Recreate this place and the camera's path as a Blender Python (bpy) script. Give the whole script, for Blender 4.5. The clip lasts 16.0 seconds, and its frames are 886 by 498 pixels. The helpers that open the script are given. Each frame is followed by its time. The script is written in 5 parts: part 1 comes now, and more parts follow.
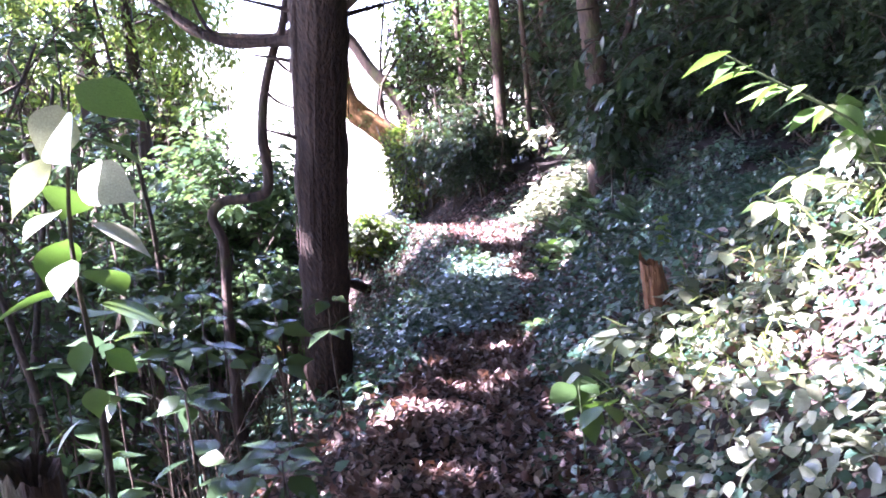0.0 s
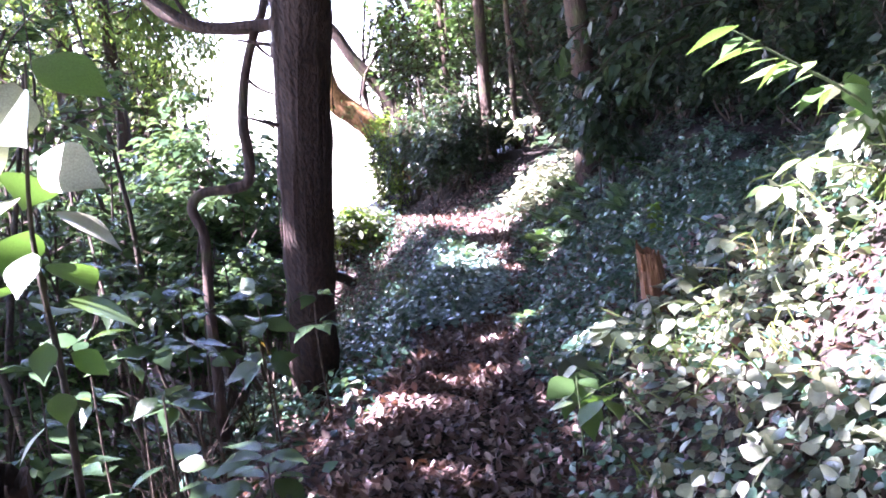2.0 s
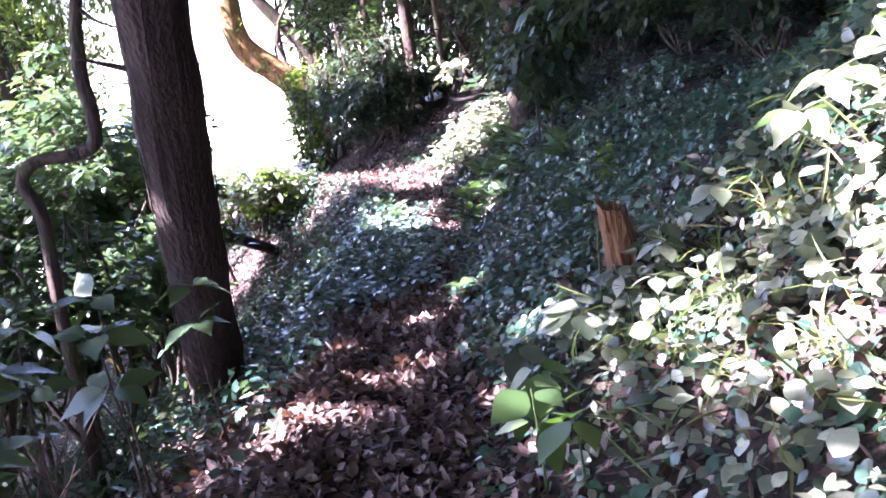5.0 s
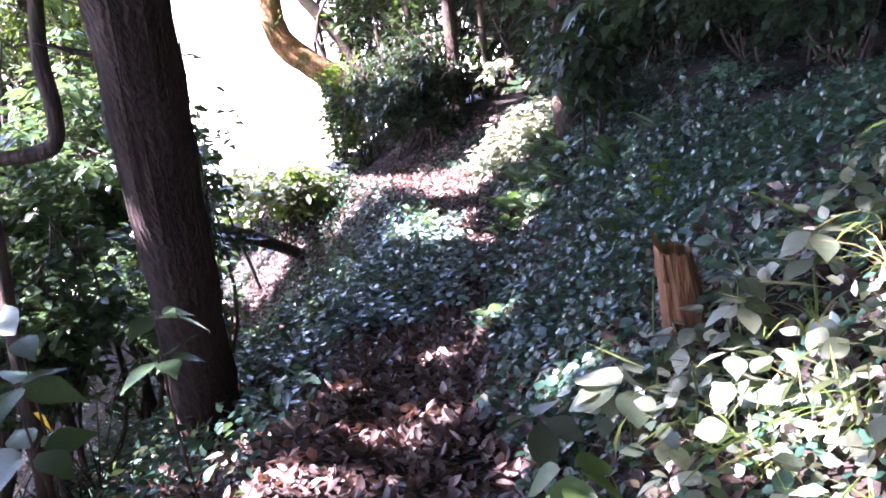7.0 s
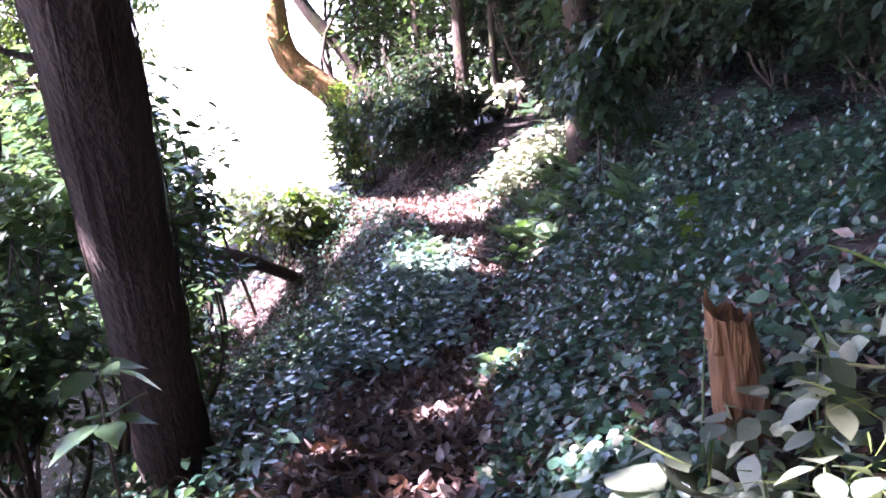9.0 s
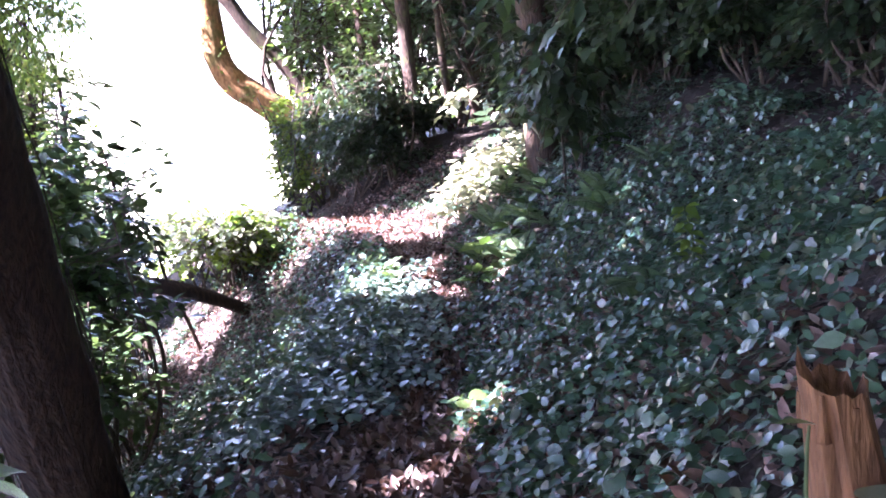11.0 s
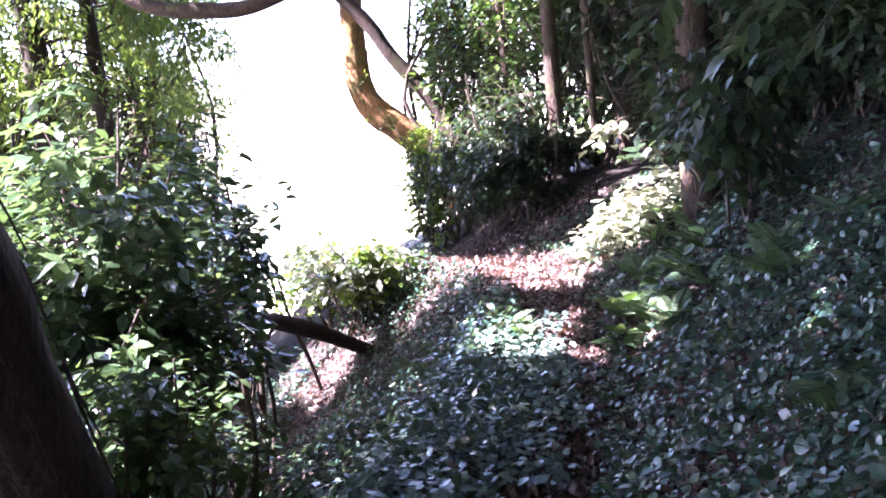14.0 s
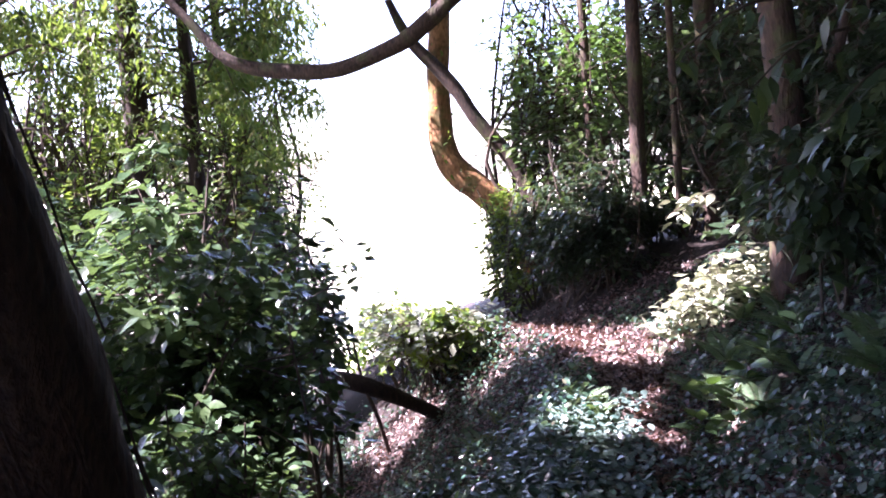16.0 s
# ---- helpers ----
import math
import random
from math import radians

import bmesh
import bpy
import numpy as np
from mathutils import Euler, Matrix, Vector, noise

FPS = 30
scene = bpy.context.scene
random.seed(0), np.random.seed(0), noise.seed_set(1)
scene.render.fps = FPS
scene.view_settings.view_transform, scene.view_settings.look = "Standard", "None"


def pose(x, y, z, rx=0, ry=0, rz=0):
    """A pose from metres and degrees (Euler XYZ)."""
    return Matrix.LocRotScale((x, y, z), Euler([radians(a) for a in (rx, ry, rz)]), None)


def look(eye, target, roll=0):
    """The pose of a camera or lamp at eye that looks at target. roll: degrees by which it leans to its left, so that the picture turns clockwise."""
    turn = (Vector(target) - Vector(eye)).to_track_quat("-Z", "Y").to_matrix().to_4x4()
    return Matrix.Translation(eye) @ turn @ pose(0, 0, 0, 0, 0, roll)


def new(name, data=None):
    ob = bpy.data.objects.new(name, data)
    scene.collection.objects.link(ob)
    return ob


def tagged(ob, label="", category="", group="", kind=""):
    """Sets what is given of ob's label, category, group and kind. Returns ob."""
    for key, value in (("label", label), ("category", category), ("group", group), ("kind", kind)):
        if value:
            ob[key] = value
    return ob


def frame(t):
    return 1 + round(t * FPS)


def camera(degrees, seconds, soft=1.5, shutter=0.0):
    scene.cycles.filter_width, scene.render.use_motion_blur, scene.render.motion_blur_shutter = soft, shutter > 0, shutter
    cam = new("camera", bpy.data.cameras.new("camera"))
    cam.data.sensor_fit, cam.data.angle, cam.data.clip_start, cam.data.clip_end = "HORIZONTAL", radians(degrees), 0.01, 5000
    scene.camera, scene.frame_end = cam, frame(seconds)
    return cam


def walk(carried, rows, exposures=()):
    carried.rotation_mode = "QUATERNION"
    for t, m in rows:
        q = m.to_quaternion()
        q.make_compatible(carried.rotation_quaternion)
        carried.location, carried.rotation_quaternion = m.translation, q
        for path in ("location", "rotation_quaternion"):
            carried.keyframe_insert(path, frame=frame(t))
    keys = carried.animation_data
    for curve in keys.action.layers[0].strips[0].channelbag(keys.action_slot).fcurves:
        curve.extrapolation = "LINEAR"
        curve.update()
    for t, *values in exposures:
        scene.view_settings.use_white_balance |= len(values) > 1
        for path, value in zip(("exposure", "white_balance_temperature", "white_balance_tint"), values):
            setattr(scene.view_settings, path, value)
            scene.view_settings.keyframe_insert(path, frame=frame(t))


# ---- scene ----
cam = camera(55.2, 16.0, 1.8)
PATH = [
    (0, (0.038, -0.492, 1.568), (0.01, 1.473, 1.193), -4.1),
    (0.5, (0.046, -0.493, 1.566), (0.031, 1.468, 1.175), -4.0),
    (1, (0.045, -0.484, 1.557), (0.039, 1.476, 1.156), -3.6),
    (1.5, (0.055, -0.454, 1.548), (0.003, 1.507, 1.159), -2.4),
    (2, (0.012, -0.361, 1.537), (0.02, 1.6, 1.141), -4.5),
    (2.5, (0.005, -0.214, 1.491), (0.113, 1.748, 1.121), -3.3),
    (3, (0.081, -0.038, 1.477), (0.197, 1.922, 1.1), -3.8),
    (3.5, (0.105, 0.113, 1.46), (0.16, 2.048, 0.956), -4.4),
    (4, (0.078, 0.253, 1.441), (0.199, 2.18, 0.919), -6.7),
    (4.2, (0.09, 0.291, 1.435), (0.231, 2.217, 0.91), -6.9),
    (6.3, (0.222, 0.827, 1.359), (0.352, 2.766, 0.886), -7.3),
    (6.5, (0.244, 0.881, 1.367), (0.367, 2.822, 0.901), -6.8),
    (7, (0.25, 1.025, 1.358), (0.293, 2.96, 0.853), -5.4),
    (7.5, (0.217, 1.132, 1.339), (0.316, 3.063, 0.827), -7.0),
    (8, (0.239, 1.218, 1.34), (0.325, 3.165, 0.889), -6.1),
    (8.5, (0.288, 1.344, 1.334), (0.325, 3.294, 0.892), -3.9),
    (8.7, (0.285, 1.385, 1.327), (0.313, 3.334, 0.881), -3.9),
    (10.8, (0.269, 1.939, 1.278), (0.416, 3.873, 0.788), -6.9),
    (11, (0.261, 1.988, 1.263), (0.409, 3.935, 0.828), -5.9),
    (11.5, (0.312, 2.175, 1.279), (0.361, 4.128, 0.847), -4.3),
    (12, (0.299, 2.314, 1.265), (0.384, 4.262, 0.819), -5.6),
    (12.5, (0.274, 2.408, 1.258), (0.367, 4.352, 0.796), -6.4),
    (13, (0.325, 2.52, 1.282), (0.3, 4.486, 0.912), -4.7),
    (13.5, (0.391, 2.617, 1.278), (0.255, 4.579, 0.91), -3.9),
    (14, (0.364, 2.673, 1.269), (0.181, 4.635, 0.93), -5.5),
    (14.5, (0.31, 2.741, 1.267), (0.094, 4.7, 0.925), -6.2),
    (15, (0.308, 2.766, 1.281), (0.006, 4.715, 0.942), -3.5),
    (15.5, (0.322, 2.776, 1.314), (-0.021, 4.731, 1.069), -1.9),
    (16, (0.345, 2.745, 1.342), (-0.006, 4.705, 1.147), -3.4),
]
walk(cam, [(t, look(eye, target, roll)) for t, eye, target, roll in PATH], [(0.0, 4.42, 5540, 45), (4.0, 4.35, 5540, 45), (7.0, 4.22, 5640, 45), (11.0, 4.42, 5700, 45), (13.0, 4.32, 5700, 45), (14.5, 3.9, 5780, 45), (16.0, 3.2, 5830, 45)])


# ---- light ----
SUN = Vector((-0.72, -0.10, 0.80)).normalized()
world = bpy.data.worlds.new("sky")
scene.world = world
world.use_nodes = True
wn = world.node_tree.nodes
sky = wn.new("ShaderNodeTexSky")
sky.sky_type, sky.sun_disc = "NISHITA", False
sky.sun_elevation = math.asin(SUN.z)
sky.sun_rotation = math.atan2(SUN.x, SUN.y)
wn["Background"].inputs["Strength"].default_value = 0.115
world.node_tree.links.new(sky.outputs["Color"], wn["Background"].inputs["Color"])
sun = new("sun", bpy.data.lights.new("sun", "SUN"))
sun.data.energy, sun.data.angle, sun.data.color = 5.0, radians(0.6), (1.0, 0.95, 0.86)
sun.matrix_world = look(SUN * 60, (0, 0, 0))


# ---- materials ----
def material(name, rough=0.6):
    m = bpy.data.materials.new(name)
    m.use_nodes = True
    nodes, links = m.node_tree.nodes, m.node_tree.links
    shader = nodes["Principled BSDF"]
    shader.inputs["Roughness"].default_value = rough
    return m, nodes, links, shader


def ramp(nodes, links, source, stops):
    r = nodes.new("ShaderNodeValToRGB")
    while len(r.color_ramp.elements) < len(stops):
        r.color_ramp.elements.new(0.5)
    for e, (p, c) in zip(r.color_ramp.elements, stops):
        e.position, e.color = p, (*c, 1)
    links.new(source, r.inputs[0])
    return r.outputs[0]


def noise_tex(nodes, links, scale, detail=4.0, stretch=(1, 1, 1), coords="Object"):
    c = nodes.new("ShaderNodeTexCoord")
    mp = nodes.new("ShaderNodeMapping")
    mp.inputs["Scale"].default_value = stretch
    n = nodes.new("ShaderNodeTexNoise")
    n.inputs["Scale"].default_value, n.inputs["Detail"].default_value = scale, detail
    links.new(c.outputs[coords], mp.inputs[0])
    links.new(mp.outputs[0], n.inputs["Vector"])
    return n.outputs["Fac"]


def bump(nodes, links, shader, height, strength, distance):
    b = nodes.new("ShaderNodeBump")
    b.inputs["Strength"].default_value, b.inputs["Distance"].default_value = strength, distance
    links.new(height, b.inputs["Height"])
    links.new(b.outputs[0], shader.inputs["Normal"])


def mixed(nodes, links, fac, a, b, mode="MIX"):
    m = nodes.new("ShaderNodeMix")
    m.data_type, m.blend_type = "RGBA", mode
    for sock, v in ((m.inputs[0], fac), (m.inputs[6], a), (m.inputs[7], b)):
        if isinstance(v, (int, float)):
            sock.default_value = v
        elif isinstance(v, tuple):
            sock.default_value = (*v, 1)
        else:
            links.new(v, sock)
    return m.outputs[2]


def leaf_material(name, stops, rough=0.35, through_light=0.35, glow=(0.22, 0.36, 0.08), spec=0.5):
    """Leaf blades: colour differs from blade to blade, veins and blotches on each, light shines through."""
    m, nodes, links, shader = material(name, rough)
    geo, info = nodes.new("ShaderNodeNewGeometry"), nodes.new("ShaderNodeObjectInfo")
    add = nodes.new("ShaderNodeMath")
    add.operation = "ADD"
    links.new(geo.outputs["Random Per Island"], add.inputs[0])
    links.new(info.outputs["Random"], add.inputs[1])
    fr = nodes.new("ShaderNodeMath")
    fr.operation = "FRACT"
    links.new(add.outputs[0], fr.inputs[0])
    colour = ramp(nodes, links, fr.outputs[0], stops)
    blot = noise_tex(nodes, links, 45, 5)
    tone = ramp(nodes, links, blot, [(0.3, (0.55, 0.55, 0.5)), (0.7, (1.25, 1.2, 1.1))])
    colour = mixed(nodes, links, 0.8, colour, tone, "MULTIPLY")
    links.new(colour, shader.inputs["Base Color"])
    shader.inputs["Specular IOR Level"].default_value = spec
    bump(nodes, links, shader, noise_tex(nodes, links, 120, 3), 0.25, 0.004)
    tr = nodes.new("ShaderNodeBsdfTranslucent")
    links.new(mixed(nodes, links, 0.6, colour, glow), tr.inputs["Color"])
    ms = nodes.new("ShaderNodeMixShader")
    ms.inputs[0].default_value = through_light
    links.new(shader.outputs[0], ms.inputs[1])
    links.new(tr.outputs[0], ms.inputs[2])
    links.new(ms.outputs[0], nodes["Material Output"].inputs["Surface"])
    return m


def bark_material(name, dark, light, scale=9.0, stretch=(6, 6, 0.6), strength=0.8, moss=0.0):
    m, nodes, links, shader = material(name, 0.85)
    a = noise_tex(nodes, links, scale, 8, stretch)
    colour = ramp(nodes, links, a, [(0.32, dark), (0.5, tuple((p + q) / 2 for p, q in zip(dark, light))), (0.68, light)])
    b = noise_tex(nodes, links, 2.3, 5)
    colour = mixed(nodes, links, 0.6, colour, ramp(nodes, links, b, [(0.3, (0.6, 0.58, 0.55)), (0.7, (1.15, 1.1, 1.05))]), "MULTIPLY")
    if moss:
        mask = ramp(nodes, links, noise_tex(nodes, links, 5, 6), [(0.52, (0, 0, 0)), (0.62, (moss, moss, moss))])
        colour = mixed(nodes, links, mask, colour, (0.07, 0.10, 0.02))
    links.new(colour, shader.inputs["Base Color"])
    bump(nodes, links, shader, a, strength, 0.02)
    return m


IVY = leaf_material("ivy_leaf", [(0.0, (0.014, 0.046, 0.034)), (0.5, (0.042, 0.102, 0.074)), (0.88, (0.085, 0.165, 0.11)), (1.0, (0.16, 0.13, 0.09))], 0.3, 0.18, spec=0.75)
MOUND = leaf_material("mound_leaf", [(0.0, (0.07, 0.13, 0.12)), (0.6, (0.16, 0.25, 0.235)), (1.0, (0.25, 0.33, 0.305))], 0.28, 0.12, spec=0.75)
BROAD = leaf_material("broad_leaf", [(0.0, (0.034, 0.072, 0.034)), (0.6, (0.065, 0.12, 0.058)), (1.0, (0.10, 0.165, 0.07))], 0.26, 0.22, spec=0.9)
FRESH = leaf_material("fresh_leaf", [(0.0, (0.05, 0.10, 0.035)), (0.6, (0.09, 0.15, 0.05)), (1.0, (0.14, 0.20, 0.07))], 0.28, 0.2, (0.24, 0.5, 0.05), spec=0.75)
DARK = leaf_material("dark_leaf", [(0.0, (0.012, 0.026, 0.016)), (0.6, (0.024, 0.048, 0.028)), (1.0, (0.045, 0.07, 0.03))], 0.32, 0.15)
LIGHT = leaf_material("light_leaf", [(0.0, (0.05, 0.10, 0.025)), (0.6, (0.09, 0.17, 0.035)), (1.0, (0.16, 0.22, 0.05))], 0.45, 0.45, (0.35, 0.5, 0.05))
NEEDLE = leaf_material("needle_spray", [(0.0, (0.03, 0.07, 0.02)), (0.6, (0.06, 0.12, 0.03)), (1.0, (0.14, 0.13, 0.04))], 0.6, 0.35, (0.3, 0.45, 0.06))
FERN = leaf_material("fern_blade", [(0.0, (0.09, 0.16, 0.09)), (1.0, (0.19, 0.28, 0.17))], 0.4, 0.2, (0.3, 0.5, 0.06))
GRASS = leaf_material("grass_blade", [(0.0, (0.08, 0.13, 0.03)), (0.6, (0.16, 0.20, 0.06)), (1.0, (0.32, 0.27, 0.13))], 0.5, 0.35)
LITTER = leaf_material("dead_leaf", [(0.0, (0.042, 0.026, 0.024)), (0.4, (0.105, 0.066, 0.062)), (0.75, (0.21, 0.145, 0.138)), (1.0, (0.46, 0.38, 0.355))], 0.38, 0.10, (0.5, 0.2, 0.06))
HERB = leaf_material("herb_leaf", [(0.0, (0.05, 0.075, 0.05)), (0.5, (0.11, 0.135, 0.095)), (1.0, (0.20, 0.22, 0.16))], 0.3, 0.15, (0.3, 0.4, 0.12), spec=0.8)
# lit copy of the herb leaf: whitening by the sun is put into its colour
SUNWHITE = leaf_material("sun_whitened_leaf", [(0.0, (0.20, 0.235, 0.15)), (0.5, (0.33, 0.36, 0.25)), (1.0, (0.46, 0.47, 0.36))], 0.3, 0.18, (0.4, 0.45, 0.2), spec=0.8)
CANOPY = leaf_material("canopy_leaf", [(0.0, (0.02, 0.04, 0.018)), (1.0, (0.05, 0.08, 0.03))], 0.45, 0.08)
YELLOW = leaf_material("yellow_leaf", [(0.0, (0.45, 0.30, 0.03)), (1.0, (0.5, 0.4, 0.06))], 0.45, 0.4, (0.6, 0.4, 0.02))
CEDAR = bark_material("cedar_bark", (0.016, 0.010, 0.008), (0.062, 0.035, 0.024), 7, (9, 9, 0.5), 1.0)
BARK = bark_material("grey_brown_bark", (0.02, 0.012, 0.008), (0.08, 0.048, 0.032), 12, (4, 4, 1.2), 0.8, 0.35)
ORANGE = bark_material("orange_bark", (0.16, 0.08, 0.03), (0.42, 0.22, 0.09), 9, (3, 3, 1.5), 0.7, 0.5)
STEM = bark_material("stem_bark", (0.028, 0.02, 0.015), (0.10, 0.075, 0.05), 30, (3, 3, 1), 0.5)
GREENSTEM = bark_material("green_stem", (0.05, 0.08, 0.03), (0.11, 0.16, 0.06), 30, (3, 3, 1), 0.3)
ROTWOOD = bark_material("broken_wood", (0.10, 0.042, 0.018), (0.29, 0.14, 0.062), 11, (6, 6, 0.8), 0.8)


def soil_material():
    m, nodes, links, shader = material("forest_soil", 0.9)
    a = noise_tex(nodes, links, 22, 8)
    colour = ramp(nodes, links, a, [(0.3, (0.010, 0.007, 0.006)), (0.55, (0.026, 0.017, 0.013)), (0.75, (0.06, 0.040, 0.032))])
    b = noise_tex(nodes, links, 1.7, 4)
    colour = mixed(nodes, links, 0.5, colour, ramp(nodes, links, b, [(0.3, (0.6, 0.65, 0.5)), (0.7, (1.2, 1.1, 1.0))]), "MULTIPLY")
    links.new(colour, shader.inputs["Base Color"])
    bump(nodes, links, shader, a, 0.9, 0.03)
    return m


def field_material():
    m, nodes, links, shader = material("dry_field", 0.9)
    a = noise_tex(nodes, links, 0.35, 8)
    links.new(ramp(nodes, links, a, [(0.3, (0.36, 0.38, 0.22)), (0.7, (0.62, 0.58, 0.42))]), shader.inputs["Base Color"])
    bump(nodes, links, shader, a, 0.5, 0.2)
    return m


SOIL, FIELD = soil_material(), field_material()


# ---- building helpers ----
def thing(name, loc, label, category, group="", kind=""):
    ob = new(name)
    ob.location = loc
    ob.empty_display_size = 0.1
    return tagged(ob, label, category, group, kind)


def attach(ob, parent):
    ob.parent = parent
    if parent.type == "EMPTY":
        ob.matrix_parent_inverse = Matrix.Translation(-parent.location)
    return ob


def raw_mesh(name, verts, faces, mat, smooth=True):
    """A mesh from an array of points and a list of face index arrays (one array for triangles, one for quads)."""
    me = bpy.data.meshes.new(name)
    faces = [f for f in faces if len(f)]
    loops = np.concatenate([np.asarray(f, np.int32).ravel() for f in faces])
    sizes = np.concatenate([np.full(len(f), f.shape[1], np.int32) for f in faces])
    me.vertices.add(len(verts))
    me.vertices.foreach_set("co", np.asarray(verts, np.float32).ravel())
    me.loops.add(len(loops))
    me.loops.foreach_set("vertex_index", loops)
    me.polygons.add(len(sizes))
    me.polygons.foreach_set("loop_start", np.concatenate([[0], np.cumsum(sizes)[:-1]]).astype(np.int32))
    me.update(calc_edges=True)
    me.validate()
    me.polygons.foreach_set("use_smooth", np.full(len(me.polygons), smooth))
    me.materials.append(mat)
    return me


def part(name, me, parent, label=""):
    return tagged(attach(new(name, me), parent), label)


# leaf blades: along x, folded at the midrib, tip drooping
def blade(widths, droop=0.12, fold=0.18):
    """Blade outline from half-widths at even steps from stalk to tip."""
    n = len(widths)
    verts, tri, quad = [(0, 0, 0)], [], []
    for i, w in enumerate(widths, 1):
        x = i / (n + 1)
        z = -droop * x * x
        verts += [(x, w, z + fold * w), (x, 0, z), (x, -w, z + fold * w)]
    verts.append((1, 0, -droop))
    tri += [(0, 2, 1), (0, 3, 2)]
    for i in range(n - 1):
        a = 1 + 3 * i
        quad += [(a, a + 1, a + 4, a + 3), (a + 1, a + 2, a + 5, a + 4)]
    a, e = 1 + 3 * (n - 1), len(verts) - 1
    tri += [(a, a + 1, e), (a + 1, a + 2, e)]
    return np.array(verts, float), np.array(tri), np.array(quad).reshape(-1, 4)


SIMPLE = (np.array([(0, 0, 0), (0.42, 0.27, 0.06), (1, 0, -0.06), (0.42, -0.27, 0.06)], float), np.array([(0, 2, 1), (0, 3, 2)]), np.zeros((0, 4), int))
OVATE = blade([0.27, 0.20], 0.14)
ROUND = blade([0.36, 0.33], 0.10, 0.12)
DISC = blade([0.27, 0.38, 0.36, 0.22], 0.12, 0.14)
HEART = blade([0.26, 0.27, 0.15], 0.16, 0.16)
LANCE = blade([0.15, 0.12], 0.2)
FINE = blade([0.19, 0.27, 0.26, 0.17, 0.07], 0.22, 0.16)
CURLED = blade([0.26, 0.22], -0.25, 0.5)


def leaves(name, pos, yaw, pitch, roll, size, shape, mat, normal=None, width=1.0):
    """One mesh of many blades: place, turn, rise of the tip, lean and length of each; normal: what counts as up for each."""
    V, T, Q = shape
    n, k = len(pos), len(V)
    up = np.tile((0.0, 0.0, 1.0), (n, 1)) if normal is None else normal / np.linalg.norm(normal, axis=1, keepdims=True)
    d = np.stack([np.cos(yaw), np.sin(yaw), np.zeros(n)], 1)
    d -= up * np.sum(d * up, 1, keepdims=True)
    d /= np.linalg.norm(d, axis=1, keepdims=True) + 1e-9
    cp, sp = np.cos(pitch)[:, None], np.sin(pitch)[:, None]
    ax, uz = d * cp + up * sp, up * cp - d * sp
    ay = np.cross(uz, ax)
    cr, sr = np.cos(roll)[:, None], np.sin(roll)[:, None]
    ay, az = ay * cr + uz * sr, uz * cr - ay * sr
    s = np.asarray(size)[:, None, None]
    W = pos[:, None, :] + s * (V[None, :, 0:1] * ax[:, None, :] + width * V[None, :, 1:2] * ay[:, None, :] + V[None, :, 2:3] * az[:, None, :])
    off = (np.arange(n) * k)[:, None, None]
    faces = [(T[None] + off).reshape(-1, 3)]
    if len(Q):
        faces.append((Q[None] + off).reshape(-1, 4))
    return raw_mesh(name, W.reshape(-1, 3), faces, mat)


def spline(points, radii, steps):
    P, R = np.array(points, float), np.array(radii, float)
    if len(P) == 2:
        P = np.array([P[0], (P[0] + P[1]) / 2, P[1]])
        R = np.array([R[0], (R[0] + R[-1]) / 2, R[-1]])
    E = np.vstack([2 * P[0] - P[1], P, 2 * P[-1] - P[-2]])
    out, rad = [], []
    for i in range(len(P) - 1):
        a, b, c, d = E[i:i + 4]
        for u in np.linspace(0, 1, steps, endpoint=i == len(P) - 2):
            out.append(0.5 * (2 * b + (c - a) * u + (2 * a - 5 * b + 4 * c - d) * u * u + (3 * b - a - 3 * c + d) * u ** 3))
            rad.append(R[i] * (1 - u) + R[i + 1] * u)
    return np.array(out), np.array(rad)


def tube(name, points, radii, mat, sides=8, steps=6, rough=0.06, ridges=0.0, seed=0):
    """A tapered, uneven stem or trunk through the points, closed at both ends."""
    C, R = spline(points, radii, steps)
    tan = np.gradient(C, axis=0)
    tan /= np.linalg.norm(tan, axis=1, keepdims=True) + 1e-9
    ref = np.array((0.0, 1.0, 0.0)) if abs(tan[:, 1]).mean() < 0.8 else np.array((1.0, 0.0, 0.0))
    a = np.cross(tan, ref)
    a /= np.linalg.norm(a, axis=1, keepdims=True)
    b = np.cross(tan, a)
    th = np.linspace(0, 2 * np.pi, sides, endpoint=False)
    n = len(C)
    rng = np.random.default_rng(seed)
    ph = rng.random(6) * 6.28
    i = np.arange(n)[:, None]
    wob = 1 + rough * (np.sin(2 * th + ph[0] + i * 0.35) + 0.7 * np.sin(3 * th + ph[1] - i * 0.5) + 0.6 * np.sin(i * 0.8 + ph[2] + th)) / 1.6
    if ridges:
        prof = rng.normal(0, 1, sides)
        drift = rng.normal(0, 0.5, (n, sides)).cumsum(0) * 0.25
        drift -= np.linspace(0, 1, n)[:, None] * drift[-1]
        wob += ridges * (np.tanh(prof)[None] + np.tanh(drift))
    V = C[:, None] + (R[:, None] * wob)[..., None] * (np.cos(th)[None, :, None] * a[:, None] + np.sin(th)[None, :, None] * b[:, None])
    V = np.vstack([V.reshape(-1, 3), C[0], C[-1]])
    j, k = np.arange(sides), (np.arange(sides) + 1) % sides
    quads = np.concatenate([np.stack([r * sides + j, r * sides + k, (r + 1) * sides + k, (r + 1) * sides + j], 1) for r in range(n - 1)])
    tris = np.concatenate([np.stack([np.full(sides, n * sides), k, j], 1), np.stack([np.full(sides, n * sides + 1), (n - 1) * sides + j, (n - 1) * sides + k], 1)])
    return raw_mesh(name, V, [quads, tris], mat)


